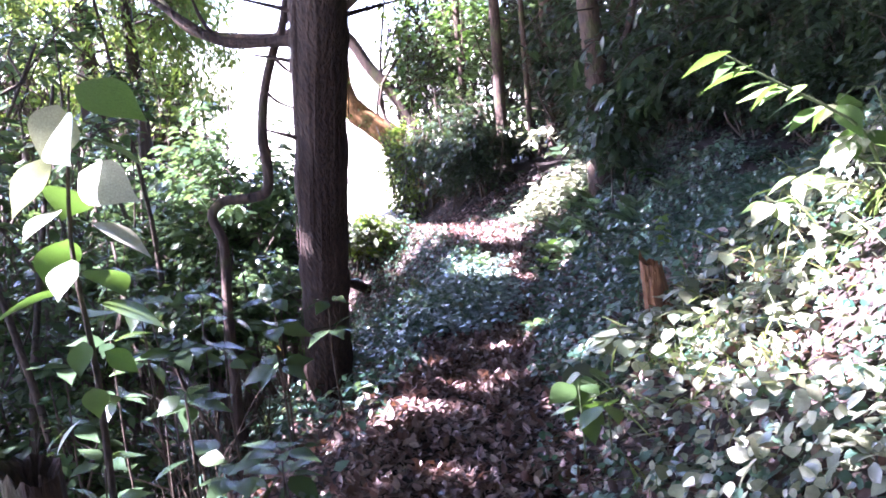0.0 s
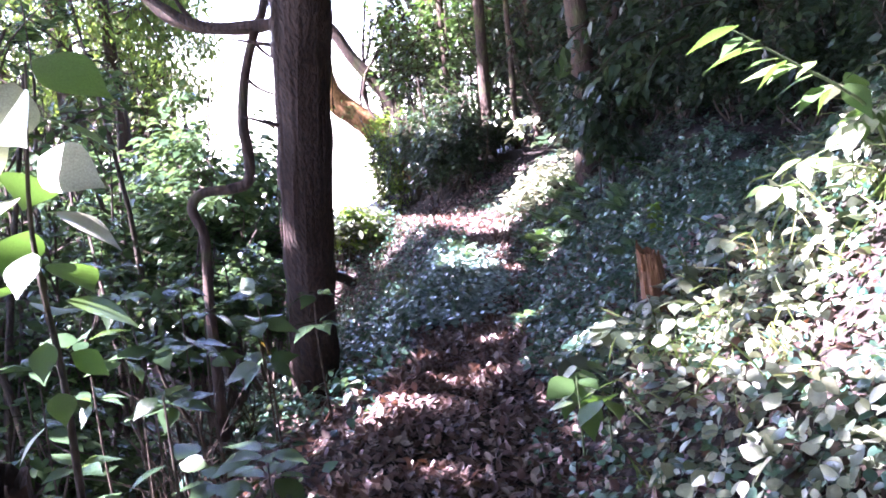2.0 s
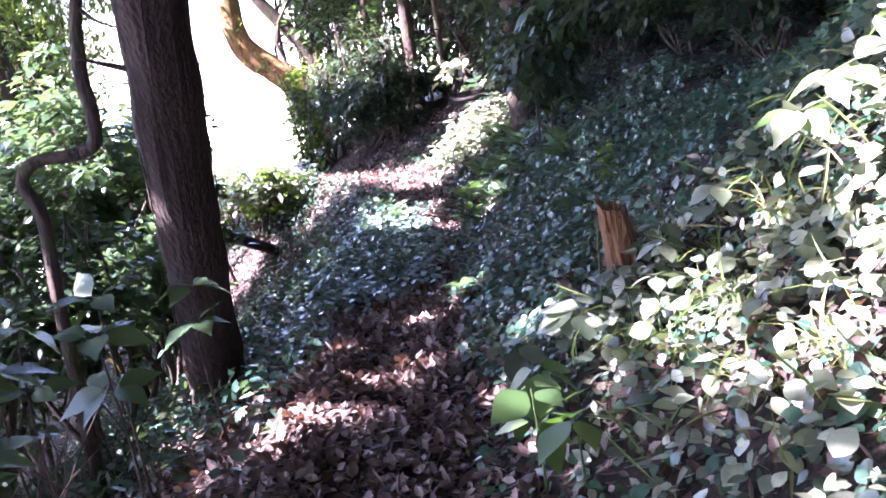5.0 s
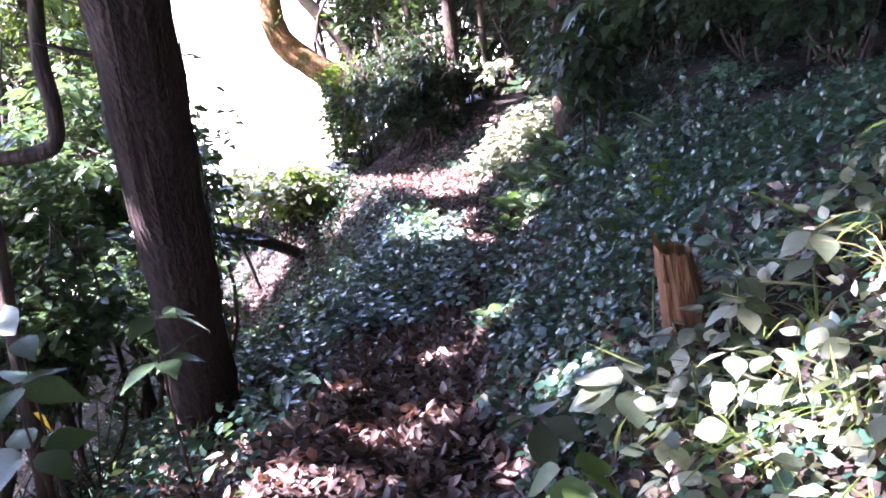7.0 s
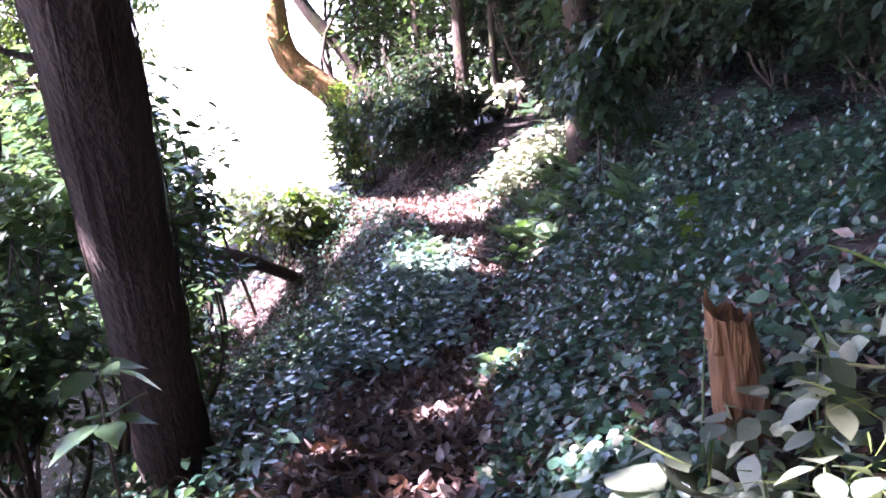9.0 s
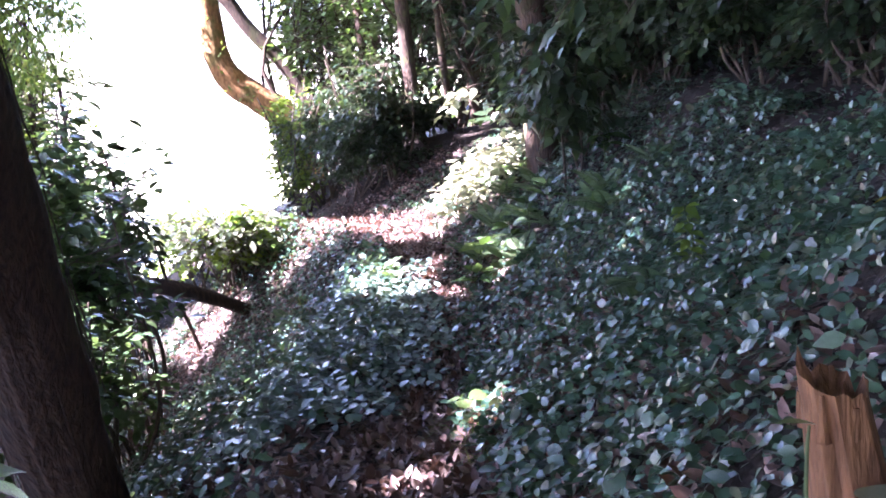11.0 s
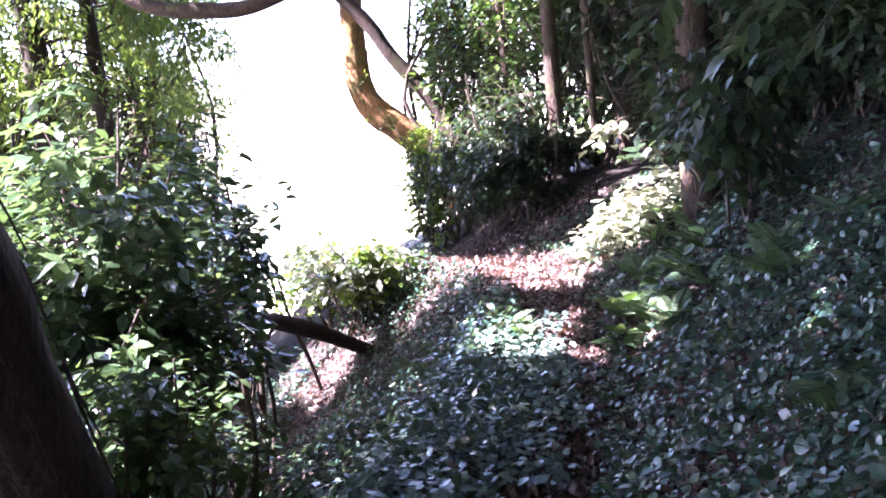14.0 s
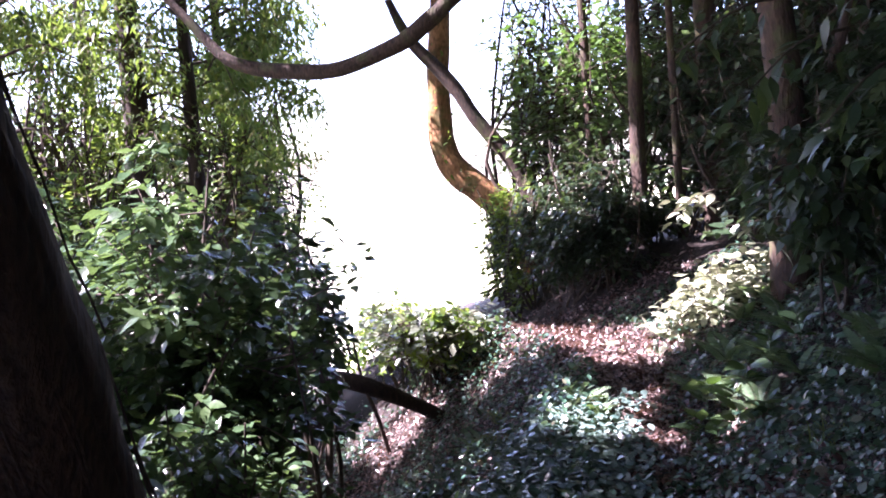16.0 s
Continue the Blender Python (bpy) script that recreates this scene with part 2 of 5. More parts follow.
# ---- ground ----
PY = [-40, -1, 2.5, 3.5, 4.5, 6.0, 7.5, 9.0, 10.0, 10.8, 12.0, 14.0, 16.0, 40]
PX = [-0.6, -0.1, -0.03, 0.12, 0.24, 0.42, 0.66, 0.62, 0.35, 0.0, -0.75, -1.8, -2.4, -8]
PZ = [0.8, 0.08, 0.06, 0.06, -0.03, -0.33, -0.40, -0.33, -0.28, -0.30, -0.45, -0.9, -1.5, -6.0]


def lumps(x, y):
    return 0.5 * np.sin(1.7 * x + 0.8 * y + 1) + 0.5 * np.sin(-1.1 * x + 2.3 * y) + 0.35 * np.sin(4.1 * x - 3.2 * y + 2) + 0.25 * np.sin(7.3 * x + 6.1 * y)


def ground_z(x, y):
    """The hillside: a worn path across it, a bank rising on one side, a fall on the other."""
    x, y = np.asarray(x, float), np.asarray(y, float)
    d = x - np.interp(y, PY, PX)
    z = np.interp(y, PY, PZ)
    r, l = np.maximum(d - np.interp(y, [3.0, 4.4], [0.40, 0.28]), 0), np.maximum(-d - np.interp(y, [4.5, 5.8, 7.5, 9.2], [0.32, 0.70, 0.78, 0.36]), 0)
    steep = np.interp(y, [3, 3.6, 4.2, 5.2, 6.0, 7.0, 8.5, 9.4, 11, 13], [0.92, 0.75, 0.50, 0.57, 0.66, 0.78, 0.84, 0.50, 0.48, 0.6])
    crest = np.interp(y, [2, 4, 7, 9], [2.6, 2.0, 1.55, 1.5])
    fall = np.interp(y, [2, 4.5, 8, 10.5], [0.48, 0.52, 0.7, 0.8])
    up = 9 * np.tanh((np.minimum(r, crest) * steep + np.maximum(r - crest, 0) * 0.06 + np.maximum(r - crest - 1.0, 0) * 0.5) / 9) * (1 - np.exp(-r * 9) * 0.15)
    down = 5 * np.tanh(l * fall / 5)
    mound = 0.02 * np.exp(-((x - 0.1) / 0.36) ** 2 - ((y - 6.6) / 0.9) ** 2)
    bowl = 0.03 * (np.minimum(np.abs(d), 0.4) / 0.4) ** 2
    away = np.exp(-(np.abs(x) + np.abs(y)) / 60)
    return z + up - down + mound + bowl + 0.035 * lumps(x, y) * (0.35 + np.clip(np.abs(d), 0, 1)) * away - 30 * (1 - np.exp(-np.maximum(np.hypot(x, y) - 60, 0) / 400))


def ground_n(x, y, e=0.04):
    gx = (ground_z(x + e, y) - ground_z(x - e, y)) / (2 * e)
    gy = (ground_z(x, y + e) - ground_z(x, y - e)) / (2 * e)
    return np.stack([-gx, -gy, np.ones_like(gx)], 1)


def gz(x, y):
    return float(ground_z(x, y))


def axis_steps(lo, hi, step):
    near = np.arange(lo, hi + 1e-6, step)
    far = np.geomspace(step * 1.5, 2500, 34)
    return np.concatenate([lo - far[::-1], near, hi + far])


gx_, gy_ = axis_steps(-7, 6, 0.09), axis_steps(-2, 17, 0.09)
GX, GY = np.meshgrid(gx_, gy_)
nx_, ny_ = len(gx_), len(gy_)
idx = np.arange(nx_ * ny_).reshape(ny_, nx_)
quads = np.stack([idx[:-1, :-1], idx[:-1, 1:], idx[1:, 1:], idx[1:, :-1]], -1).reshape(-1, 4)
gm = raw_mesh("ground", np.stack([GX, GY, ground_z(GX, GY)], -1).reshape(-1, 3), [quads], SOIL)
gm.materials.append(FIELD)
cx, cy = GX[:-1, :-1].ravel(), GY[:-1, :-1].ravel()
gm.polygons.foreach_set("material_index", (np.hypot(cx, cy - 5) > 26).astype(np.int32))
ground = tagged(new("ground", gm), "brown forest soil of a wooded slope with a footpath", "ground", kind="structure")


# ---- canopy: unseen crowns added over the path for shade, with openings for the sun flecks ----
FLECKS = [  # x, y, z, radius of each sunlit spot
    (1.08, 1.85, 0.74, 0.23), (0.87, 2.38, 0.5, 0.05), (1.16, 2.62, 0.72, 0.06), (0.99, 2.52, 0.58, 0.07), (1.4, 1.65, 0.85, 0.34), (1.34, 2.35, 1.2, 0.22), (0.22, 3.70, 0.08, 0.08), (0.32, 2.5, 0.1, 0.0), (0.6, 3.25, 0.25, 0.0), (-0.06, 4.1, 0.0, 0.05),
    (0.50, 10.0, -0.25, 0.42), (0.0, 10.5, -0.3, 0.40), (0.38, 8.08, -0.3, 0.24), (0.72, 7.6, -0.3, 0.05), (0.64, 8.65, -0.3, 0.08), (1.25, 9.75, 0.15, 0.32), (1.5, 9.8, 0.4, 0.25), (0.98, 9.65, -0.1, 0.2), (0.95, 1.92, 1.5, 0.22), (1.29, 11.0, 0.85, 0.28),
    (2.45, 6.95, 0.92, 0.06), (2.9, 7.4, 1.05, 0.04), (1.67, 6.74, 0.45, 0.03), (0.30, 4.43, 0.0, 0.06), (3.3, 8.3, 1.2, 0.04), (-0.72, 1.14, 1.45, 0.20), (-1.6, 10.35, -1.35, 0.14), (-1.2, 10.8, 0.1, 0.42), (-2.0, 7.6, 0.7, 0.55), (-2.6, 5.6, 0.6, 0.35), (-2.0, 6.2, 0.3, 0.12), (-1.6, 5.2, 0.3, 0.08), (-1.2, 7.0, -0.3, 0.10),
    (-3.4, 8.0, 0.9, 0.5), (-1.5, 6.3, 0.5, 0.2), (-0.95, 2.9, -0.3, 0.22), (0.53, 5.17, 0.0, 0.05), (1.0, 7.6, -0.1, 0.10), (1.3, 7.15, 0.1, 0.07), (1.15, 7.9, 0.0, 0.06), (1.45, 7.8, 0.2, 0.05), (1.0, 8.3, -0.1, 0.06), (0.48, 2.45, 0.38, 0.03), (0.74, 2.85, 0.5, 0.02), (-1.15, 3.05, -0.2, 0.12), (-1.1, 2.75, 0.75, 0.09), (-1.3, 2.5, 0.55, 0.10), (-1.9, 4.6, 0.6, 0.18), (-1.6, 4.1, 0.4, 0.12), (0.55, 4.9, -0.05, 0.10), (-1.6, 14.6, 1.3, 0.9), (-5.0, 13.4, 1.4, 1.3),
    (-3.6, 11.5, 1.0, 1.0), (1.62, 9.5, 0.7, 0.10), (0.55, 12.5, 1.5, 0.4), (1.0, 14.5, 2.0, 0.7), (-0.4, 13.0, 1.2, 0.5), (-0.75, 3.3, 0.6, 0.16),
    (-0.45, 4.0, -0.2, 0.12), (0.2, 11.6, 0.9, 0.05), (0.8, 11.2, 0.9, 0.05), (1.5, 9.0, 1.2, 0.04), (-0.2, 12.0, 0.8, 0.05)]


def shaded(p):
    """False for those points that stand between the sun and a fleck."""
    keep = np.ones(len(p), bool)
    s = np.array(SUN)
    for x, y, z, r in FLECKS:
        r = 1.3 * r + 0.13
        q = p[:, :2] - s[:2] * ((p[:, 2:3] - z) / s[2])
        keep &= np.hypot(q[:, 0] - x, q[:, 1] - y) > r
    return keep


def in_gap(p):
    """The open view over the valley, between the trees."""
    f = 12.6 / np.maximum(p[:, 1] - 2.0, 0.1)
    x, z = 0.3 + (p[:, 0] - 0.3) * f, 1.35 + (p[:, 2] - 1.35) * f
    return (p[:, 1] > 9.5) & (x > -3.4) & (x < -1.3) & (z < 4.6) & (z > -0.6 + 1.7 * np.maximum(-2.2 - x, 0))


# ---- plants ----
def tubes(name, runs, mat, sides=4, steps=3):
    """Many thin twigs in one mesh."""
    V, Q, base = [], [], 0
    th = np.linspace(0, 2 * np.pi, sides, endpoint=False)
    j, k = np.arange(sides), (np.arange(sides) + 1) % sides
    for points, radii in runs:
        C, R = spline(points, radii, steps)
        tan = np.gradient(C, axis=0)
        tan /= np.linalg.norm(tan, axis=1, keepdims=True) + 1e-9
        a = np.cross(tan, (0.31, 0.9, 0.3))
        a /= np.linalg.norm(a, axis=1, keepdims=True) + 1e-9
        b = np.cross(tan, a)
        V.append((C[:, None] + R[:, None, None] * (np.cos(th)[None, :, None] * a[:, None] + np.sin(th)[None, :, None] * b[:, None])).reshape(-1, 3))
        Q += [np.stack([r * sides + j, r * sides + k, (r + 1) * sides + k, (r + 1) * sides + j], 1) + base for r in range(len(C) - 1)]
        base += len(C) * sides
    return raw_mesh(name, np.vstack(V), [np.concatenate(Q)], mat)


def shrub(name, label, x, y, top, spread, n_leaves, size, mat, shape=OVATE, stems=6, seed=0, low=0.15, stem_mat=None, category="shrub", droop=-0.1, group="shrubs on the slope", gap=True):
    """A leafy shrub: stems from one root, twigs to all sides, leaves in bunches at the twigs' ends. top: height of its crown's top above datum."""
    rng = np.random.default_rng(seed)
    z = gz(x, y)
    h = top - z
    root = thing(name, (x, y, z), label, category, group)
    stem_mat = stem_mat or STEM
    tips, runs = [], []
    for i in range(stems):
        for _ in range(9):
            a = rng.random() * 6.28
            r = spread * rng.uniform(0.15, 0.75)
            e = np.array((x + r * math.cos(a), y + r * math.sin(a), z + h * rng.uniform(0.6, 0.95)))
            if not (gap and in_gap(e[None])[0]):
                break
        s = np.array((x + rng.normal(0, 0.06), y + rng.normal(0, 0.06), z - 0.05))
        m = s * 0.5 + e * 0.5 + rng.normal(0, 0.07 * h, 3)
        r0 = 0.007 + 0.006 * h * rng.uniform(0.6, 1.3)
        part("stem", tube("stem", [s, m, e], [r0, r0 * 0.75, r0 * 0.3], stem_mat, 6, 5, 0.1, seed=seed + i), root)
        for _ in range(max(5, int(16 * spread))):
            u = rng.uniform(0.25, 1.0)
            b = s * (1 - u) ** 2 + 2 * m * u * (1 - u) + e * u * u
            a2, r2 = rng.random() * 6.28, spread * math.sqrt(rng.random())
            t = np.array((x + r2 * math.cos(a2), y + r2 * math.sin(a2), z + h * (low + (1 - low) * rng.random() ** 0.8 * math.sqrt(max(0.05, 1 - (0.8 * r2 / spread) ** 2)))))
            t = b + (t - b) * min(1.0, 0.9 * spread / (np.linalg.norm(t - b) + 1e-6) + 0.25)
            if gap and in_gap(t[None])[0]:
                continue
            runs.append(([b, (b + t) / 2 + rng.normal(0, 0.04, 3), t], [r0 * 0.35, r0 * 0.25, r0 * 0.12]))
            tips.append((b, t))
    tagged(part("twig_mass", tubes("twig_mass", runs, stem_mat), root), kind="stuff")
    B, T = np.array([q[0] for q in tips]), np.array([q[1] for q in tips])
    k = rng.integers(0, len(T), n_leaves)
    u = rng.uniform(0.35, 1.05, n_leaves)[:, None]
    pos = B[k] * (1 - u) + T[k] * u + rng.normal(0, size * 0.5, (n_leaves, 3))
    ok = pos[:, 2] > ground_z(pos[:, 0], pos[:, 1]) + 0.02
    if gap:
        ok &= ~in_gap(pos)
    pos, k = pos[ok], k[ok]
    n = len(pos)
    out = T[k] - B[k]
    yaw = np.arctan2(out[:, 1], out[:, 0]) + rng.normal(0, 0.9, n)
    part("foliage", leaves("foliage", pos, yaw, rng.normal(droop, 0.35, n), rng.normal(0, 0.35, n), size * rng.uniform(0.6, 1.25, n), shape, mat), root)
    return root


BLADES = {}


def leaf_part(root, pos, yaw, pitch, roll, size, shape_name, mat, name="leaf", label=""):
    """One leaf as an object of its own; alike leaves share their mesh."""
    key = (shape_name, mat.name)
    if key not in BLADES:
        V, T, Q = {"fine": FINE, "round": blade([0.24, 0.37, 0.42, 0.40, 0.31, 0.17], 0.14, 0.14), "broad": blade([0.15, 0.26, 0.32, 0.33, 0.28, 0.19, 0.08], 0.25, 0.12), "curled": blade([0.2, 0.28, 0.24, 0.12], -0.2, 0.5), "lance": blade([0.10, 0.16, 0.13, 0.06], 0.25, 0.2)}[shape_name]
        BLADES[key] = raw_mesh(name, V, [T, Q], mat)
    ob = attach(new(name, BLADES[key]), root)
    ob.matrix_basis = Matrix.Translation(pos) @ Euler((roll, -pitch, yaw)).to_matrix().to_4x4() @ Matrix.Diagonal((size, size, size, 1))
    if label:
        ob["label"] = label
    return ob


def sapling(name, label, base, tip, whorls, per, size, mat, shape_name="fine", seed=0, radius=0.008, stem_mat=None, pitch=0.05, first=0.35, bend=0.05, group="saplings beside the path", category="sapling"):
    """A slim plant: one upright stem with whorls of large leaves, each a part."""
    rng = np.random.default_rng(seed)
    b, t = np.array(base, float), np.array(tip, float)
    root = thing(name, tuple(b), label, category, group)
    mid = (b + t) / 2 + rng.normal(0, bend, 3)
    part("stem", tube("stem", [b - (0, 0, 0.05), mid, t], [radius, radius * 0.8, radius * 0.4], stem_mat or STEM, 6, 6, 0.06, seed=seed), root)
    for w in range(whorls):
        u = first + (1 - first) * (w + 1) / whorls
        c = b * (1 - u) ** 2 + 2 * mid * u * (1 - u) + t * u * u
        a0 = rng.random() * 6.28
        for q in range(per):
            a = a0 + 6.28 * q / per + rng.normal(0, 0.25)
            leaf_part(root, c + np.array((math.cos(a), math.sin(a), 0)) * size * 0.15, a, pitch + rng.normal(0, 0.25), rng.normal(0, 0.3), size * rng.uniform(0.7, 1.15), shape_name, mat)
    return root


def frond_mesh(name, length, width, mat, pairs=18, arch=0.35):
    """A fern frond along x: a midrib with narrowing pairs of leaflets."""
    u = np.linspace(0.12, 0.98, pairs)
    x, z = u * length, arch * length * (u - u * u * 1.3)
    size = width * np.sin(np.pi * np.clip(u * 0.92 + 0.08, 0, 1)) ** 0.7 * (1.15 - 0.5 * u)
    pos = np.stack([x, 0 * x, z], 1)
    pos2, yaw = np.vstack([pos, pos]), np.concatenate([np.full(pairs, 1.25), np.full(pairs, -1.25)])
    V, T, Q = LANCE
    n, k = len(pos2), len(V)
    c, s_ = np.cos(yaw)[:, None], np.sin(yaw)[:, None]
    sz = np.concatenate([size, size])[:, None]
    L = np.stack([pos2[:, 0:1] + sz * (V[:, 0] * c - 0.9 * V[:, 1] * s_), pos2[:, 1:2] + sz * (V[:, 0] * s_ + 0.9 * V[:, 1] * c), pos2[:, 2:3] + sz * V[:, 2]], -1).reshape(-1, 3)
    off = (np.arange(n) * k)[:, None, None]
    return raw_mesh(name, L, [(T[None] + off).reshape(-1, 3), (Q[None] + off).reshape(-1, 4)], mat), np.stack([np.linspace(0, 1, 8) * length, np.zeros(8), arch * length * (np.linspace(0, 1, 8) - np.linspace(0, 1, 8) ** 2 * 1.3)], 1)


FROND, RIB = frond_mesh("frond", 1.0, 0.26, FERN)
RIBMESH = tubes("midrib", [(RIB, [0.008, 0.007, 0.007, 0.006, 0.005, 0.004, 0.003, 0.002])], GREENSTEM, 5, 2)


def fern(x, y, length, fronds=7, seed=0, yaw0=None, label="green fern with arching fronds on the bank"):
    rng = np.random.default_rng(seed)
    z = gz(x, y)
    root = thing("fern", (x, y, z), label, "fern", "ferns on the bank")
    for i in range(fronds):
        a = 6.28 * i / fronds + rng.normal(0, 0.3) if yaw0 is None else yaw0 + rng.normal(0, 0.45)
        m = Matrix.Translation((x, y, z + 0.02)) @ Euler((rng.normal(0, 0.2), -rng.uniform(0.25, 0.75), a)).to_matrix().to_4x4() @ Matrix.Diagonal((*[length * rng.uniform(0.75, 1.1)] * 3, 1))
        f = attach(new("frond", FROND), root)
        f.matrix_basis = m
        r = new("midrib", RIBMESH)
        r.parent = f
    return root


def grass_tuft(x, y, n, length, seed=0, label="tuft of long pale green grass on the bank", lean=(0, 0)):
    rng = np.random.default_rng(seed)
    z = gz(x, y)
    root = thing("grass_tuft", (x, y, z), label, "grass", "grass tufts")
    V, Q = [], []
    for i in range(n):
        a = rng.random() * 6.28
        o = np.array((math.cos(a) + lean[0], math.sin(a) + lean[1], 0))
        b = np.array((x, y, z)) + rng.normal(0, 0.03, 3) * (1, 1, 0)
        L = length * rng.uniform(0.5, 1.1)
        side = np.array((-math.sin(a), math.cos(a), 0)) * 0.0045
        base = len(V) * 2
        for u in np.linspace(0, 1, 6):
            c = b + o * L * (0.25 * u + 0.5 * u * u) + np.array((0, 0, L * (0.95 * u - 0.62 * u * u)))
            w = side * (1 - u * 0.9)
            V.append((c - w, c + w))
        Q += [(base + 2 * s, base + 2 * s + 1, base + 2 * s + 3, base + 2 * s + 2) for s in range(5)]
    tagged(part("grass_mass", raw_mesh("grass_mass", np.array(V).reshape(-1, 3), [np.array(Q)], GRASS), root), kind="stuff")
    return root


def cloud(rng, n, centres, spread, flat=1.0):
    c = np.array(centres)
    return c[rng.integers(0, len(c), n)] + rng.normal(0, 1, (n, 3)) * spread * (1, 1, flat)


def tree(name, label, points, radii, mat, limbs=(), crown=None, sides=14, ridges=0.0, seed=0, group="trees of the wood", steps=10):
    """Trunk through the points, limbs, and a crown: (centre, radii, clusters, leaves, size, material, shape)."""
    rng = np.random.default_rng(seed)
    p0 = points[0]
    root = thing(name, p0, label, "tree", group)
    part("trunk", tube("trunk", points, radii, mat, sides, steps, 0.05, ridges, seed), root)
    for i, (lp, lr) in enumerate(limbs):
        part("limb", tube("limb", lp, lr, mat, 8, 6, 0.08, 0, seed + i), root)
    if crown:
        c, r, k, n, size, lmat, shape = crown
        d = rng.normal(0, 1, (k, 3))
        d /= np.linalg.norm(d, axis=1, keepdims=True)
        cen = np.array(c) + d * np.array(r) * rng.uniform(0.35, 1, (k, 1))
        axis = np.array(points, float)
        near = axis[np.argmin(np.abs(axis[None, :, 2] - cen[:, None, 2] + 0.4), axis=1)]
        part("twigs", tubes("twigs", [([a, (a + b) / 2 + rng.normal(0, 0.1, 3), b], [0.02, 0.012, 0.004]) for a, b in zip(near, cen)], mat), root)
        pos = cloud(rng, n, cen, 0.16 * np.mean(r) + 0.08, 0.7)
        pos = pos[shaded(pos) & ~in_gap(pos)]
        m = len(pos)
        part("crown", leaves("crown", pos, rng.random(m) * 6.28, rng.normal(-0.25, 0.4, m), rng.normal(0, 0.4, m), size * rng.uniform(0.6, 1.3, m), shape, lmat), root)
    return root


# the tall conifer beside the path
AX = [(-0.895, 5.04, -1.0), (-0.843, 4.796, -0.42), (-0.79, 4.57, 0.06), (-0.733, 4.341, 0.5), (-0.66, 4.057, 1.0), (-0.578, 3.746, 1.5), (-0.49, 3.42, 2.0), (-0.37, 3.0, 2.7), (-0.25, 2.5, 4.0), (-0.1, 2.0, 9.0)]
AR = [0.21, 0.158, 0.140, 0.137, 0.136, 0.133, 0.128, 0.122, 0.11, 0.05]
conifer = tree("conifer", "tall leaning conifer with stringy reddish-brown bark beside the path", AX, AR, CEDAR, sides=72, ridges=0.022, seed=5, steps=14)


def on_trunk(z, a, lift):
    """A point on the trunk's bark at height z, on the side of angle a."""
    zs = [p[2] for p in AX]
    r = np.interp(z, zs, AR) + lift
    return (np.interp(z, zs, [p[0] for p in AX]) + r * math.cos(a), np.interp(z, zs, [p[1] for p in AX]) + r * math.sin(a) * 0.9, z + 0.45 * r * math.sin(a))


rg = np.random.default_rng(31)
for i in range(60):
    a, z0, L = rg.random() * 6.28, rg.uniform(-0.4, 2.2), rg.uniform(0.15, 0.55)
    w, P = rg.uniform(0.02, 0.055), []
    for u in np.linspace(0, 1, 5):
        lift = 0.004 + 0.006 * rg.random() + (0.016 if i % 4 == 0 else 0) * (1 - u) ** 2
        for s_ in (-1, 0, 1):
            P.append(on_trunk(z0 + L * u, a + s_ * w * (0.4 + 0.6 * math.sin(3.0 * u + 0.1)) + 0.05 * u, lift + 0.004 * (s_ == 0)))
    Q = [(3 * q + s_, 3 * q + s_ + 1, 3 * q + s_ + 4, 3 * q + s_ + 3) for q in range(4) for s_ in (0, 1)]
    part("bark_strip", raw_mesh("bark_strip", np.array(P), [np.array(Q)], CEDAR), conifer)
for i, (a, z0, L) in enumerate(((3.3, 1.95, 0.30), (2.9, 1.72, 0.22), (3.5, 1.38, 0.16), (0.4, 1.9, 0.3), (5.2, -0.25, 0.3), (5.6, -0.32, 0.35))):
    s_, e_ = on_trunk(z0, a, -0.03), on_trunk(z0, a, L)
    part("twig", tube("twig", [s_, (e_[0], e_[1], z0 + 0.3 * L * (1 if z0 > 0 else -0.9))], [0.013, 0.004], CEDAR, 6, 4, 0.1, seed=i), conifer)

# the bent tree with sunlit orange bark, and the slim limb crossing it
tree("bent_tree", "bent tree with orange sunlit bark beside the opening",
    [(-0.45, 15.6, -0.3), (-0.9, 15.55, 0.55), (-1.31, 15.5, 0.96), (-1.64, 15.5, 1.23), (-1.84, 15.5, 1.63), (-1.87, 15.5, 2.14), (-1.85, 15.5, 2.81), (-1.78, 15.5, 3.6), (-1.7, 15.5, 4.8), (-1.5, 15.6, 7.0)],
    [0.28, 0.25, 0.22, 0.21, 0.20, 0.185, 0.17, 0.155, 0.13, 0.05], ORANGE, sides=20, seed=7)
tree("slim_tree", "slim dark leaning trunk crossing the bent tree", [(-0.1, 15.0, 0.0), (-0.74, 15.0, 1.31), (-1.23, 15.0, 1.95), (-1.57, 15.0, 2.5), (-2.16, 15.0, 3.19), (-2.45, 15.0, 3.78)], [0.12, 0.11, 0.105, 0.10, 0.09, 0.05], BARK, sides=12, seed=6)
rg = np.random.default_rng(8)
vine = thing("climbing_ivy", (-1.0, 15.4, 0.3), "light green ivy climbing the bent trunk", "ivy")
C, R = spline([(-0.9, 15.3, 0.55), (-1.31, 15.3, 0.96), (-1.64, 15.3, 1.25), (-1.86, 15.32, 2.1), (-1.8, 15.34, 3.2)], [1] * 5, 10)
part("foliage", leaves("foliage", cloud(rg, 110, C, 0.13), rg.random(110) * 6.28, rg.normal(-0.5, 0.4, 110), rg.normal(0, 0.4, 110), rg.uniform(0.05, 0.11, 110), OVATE, LIGHT), vine)

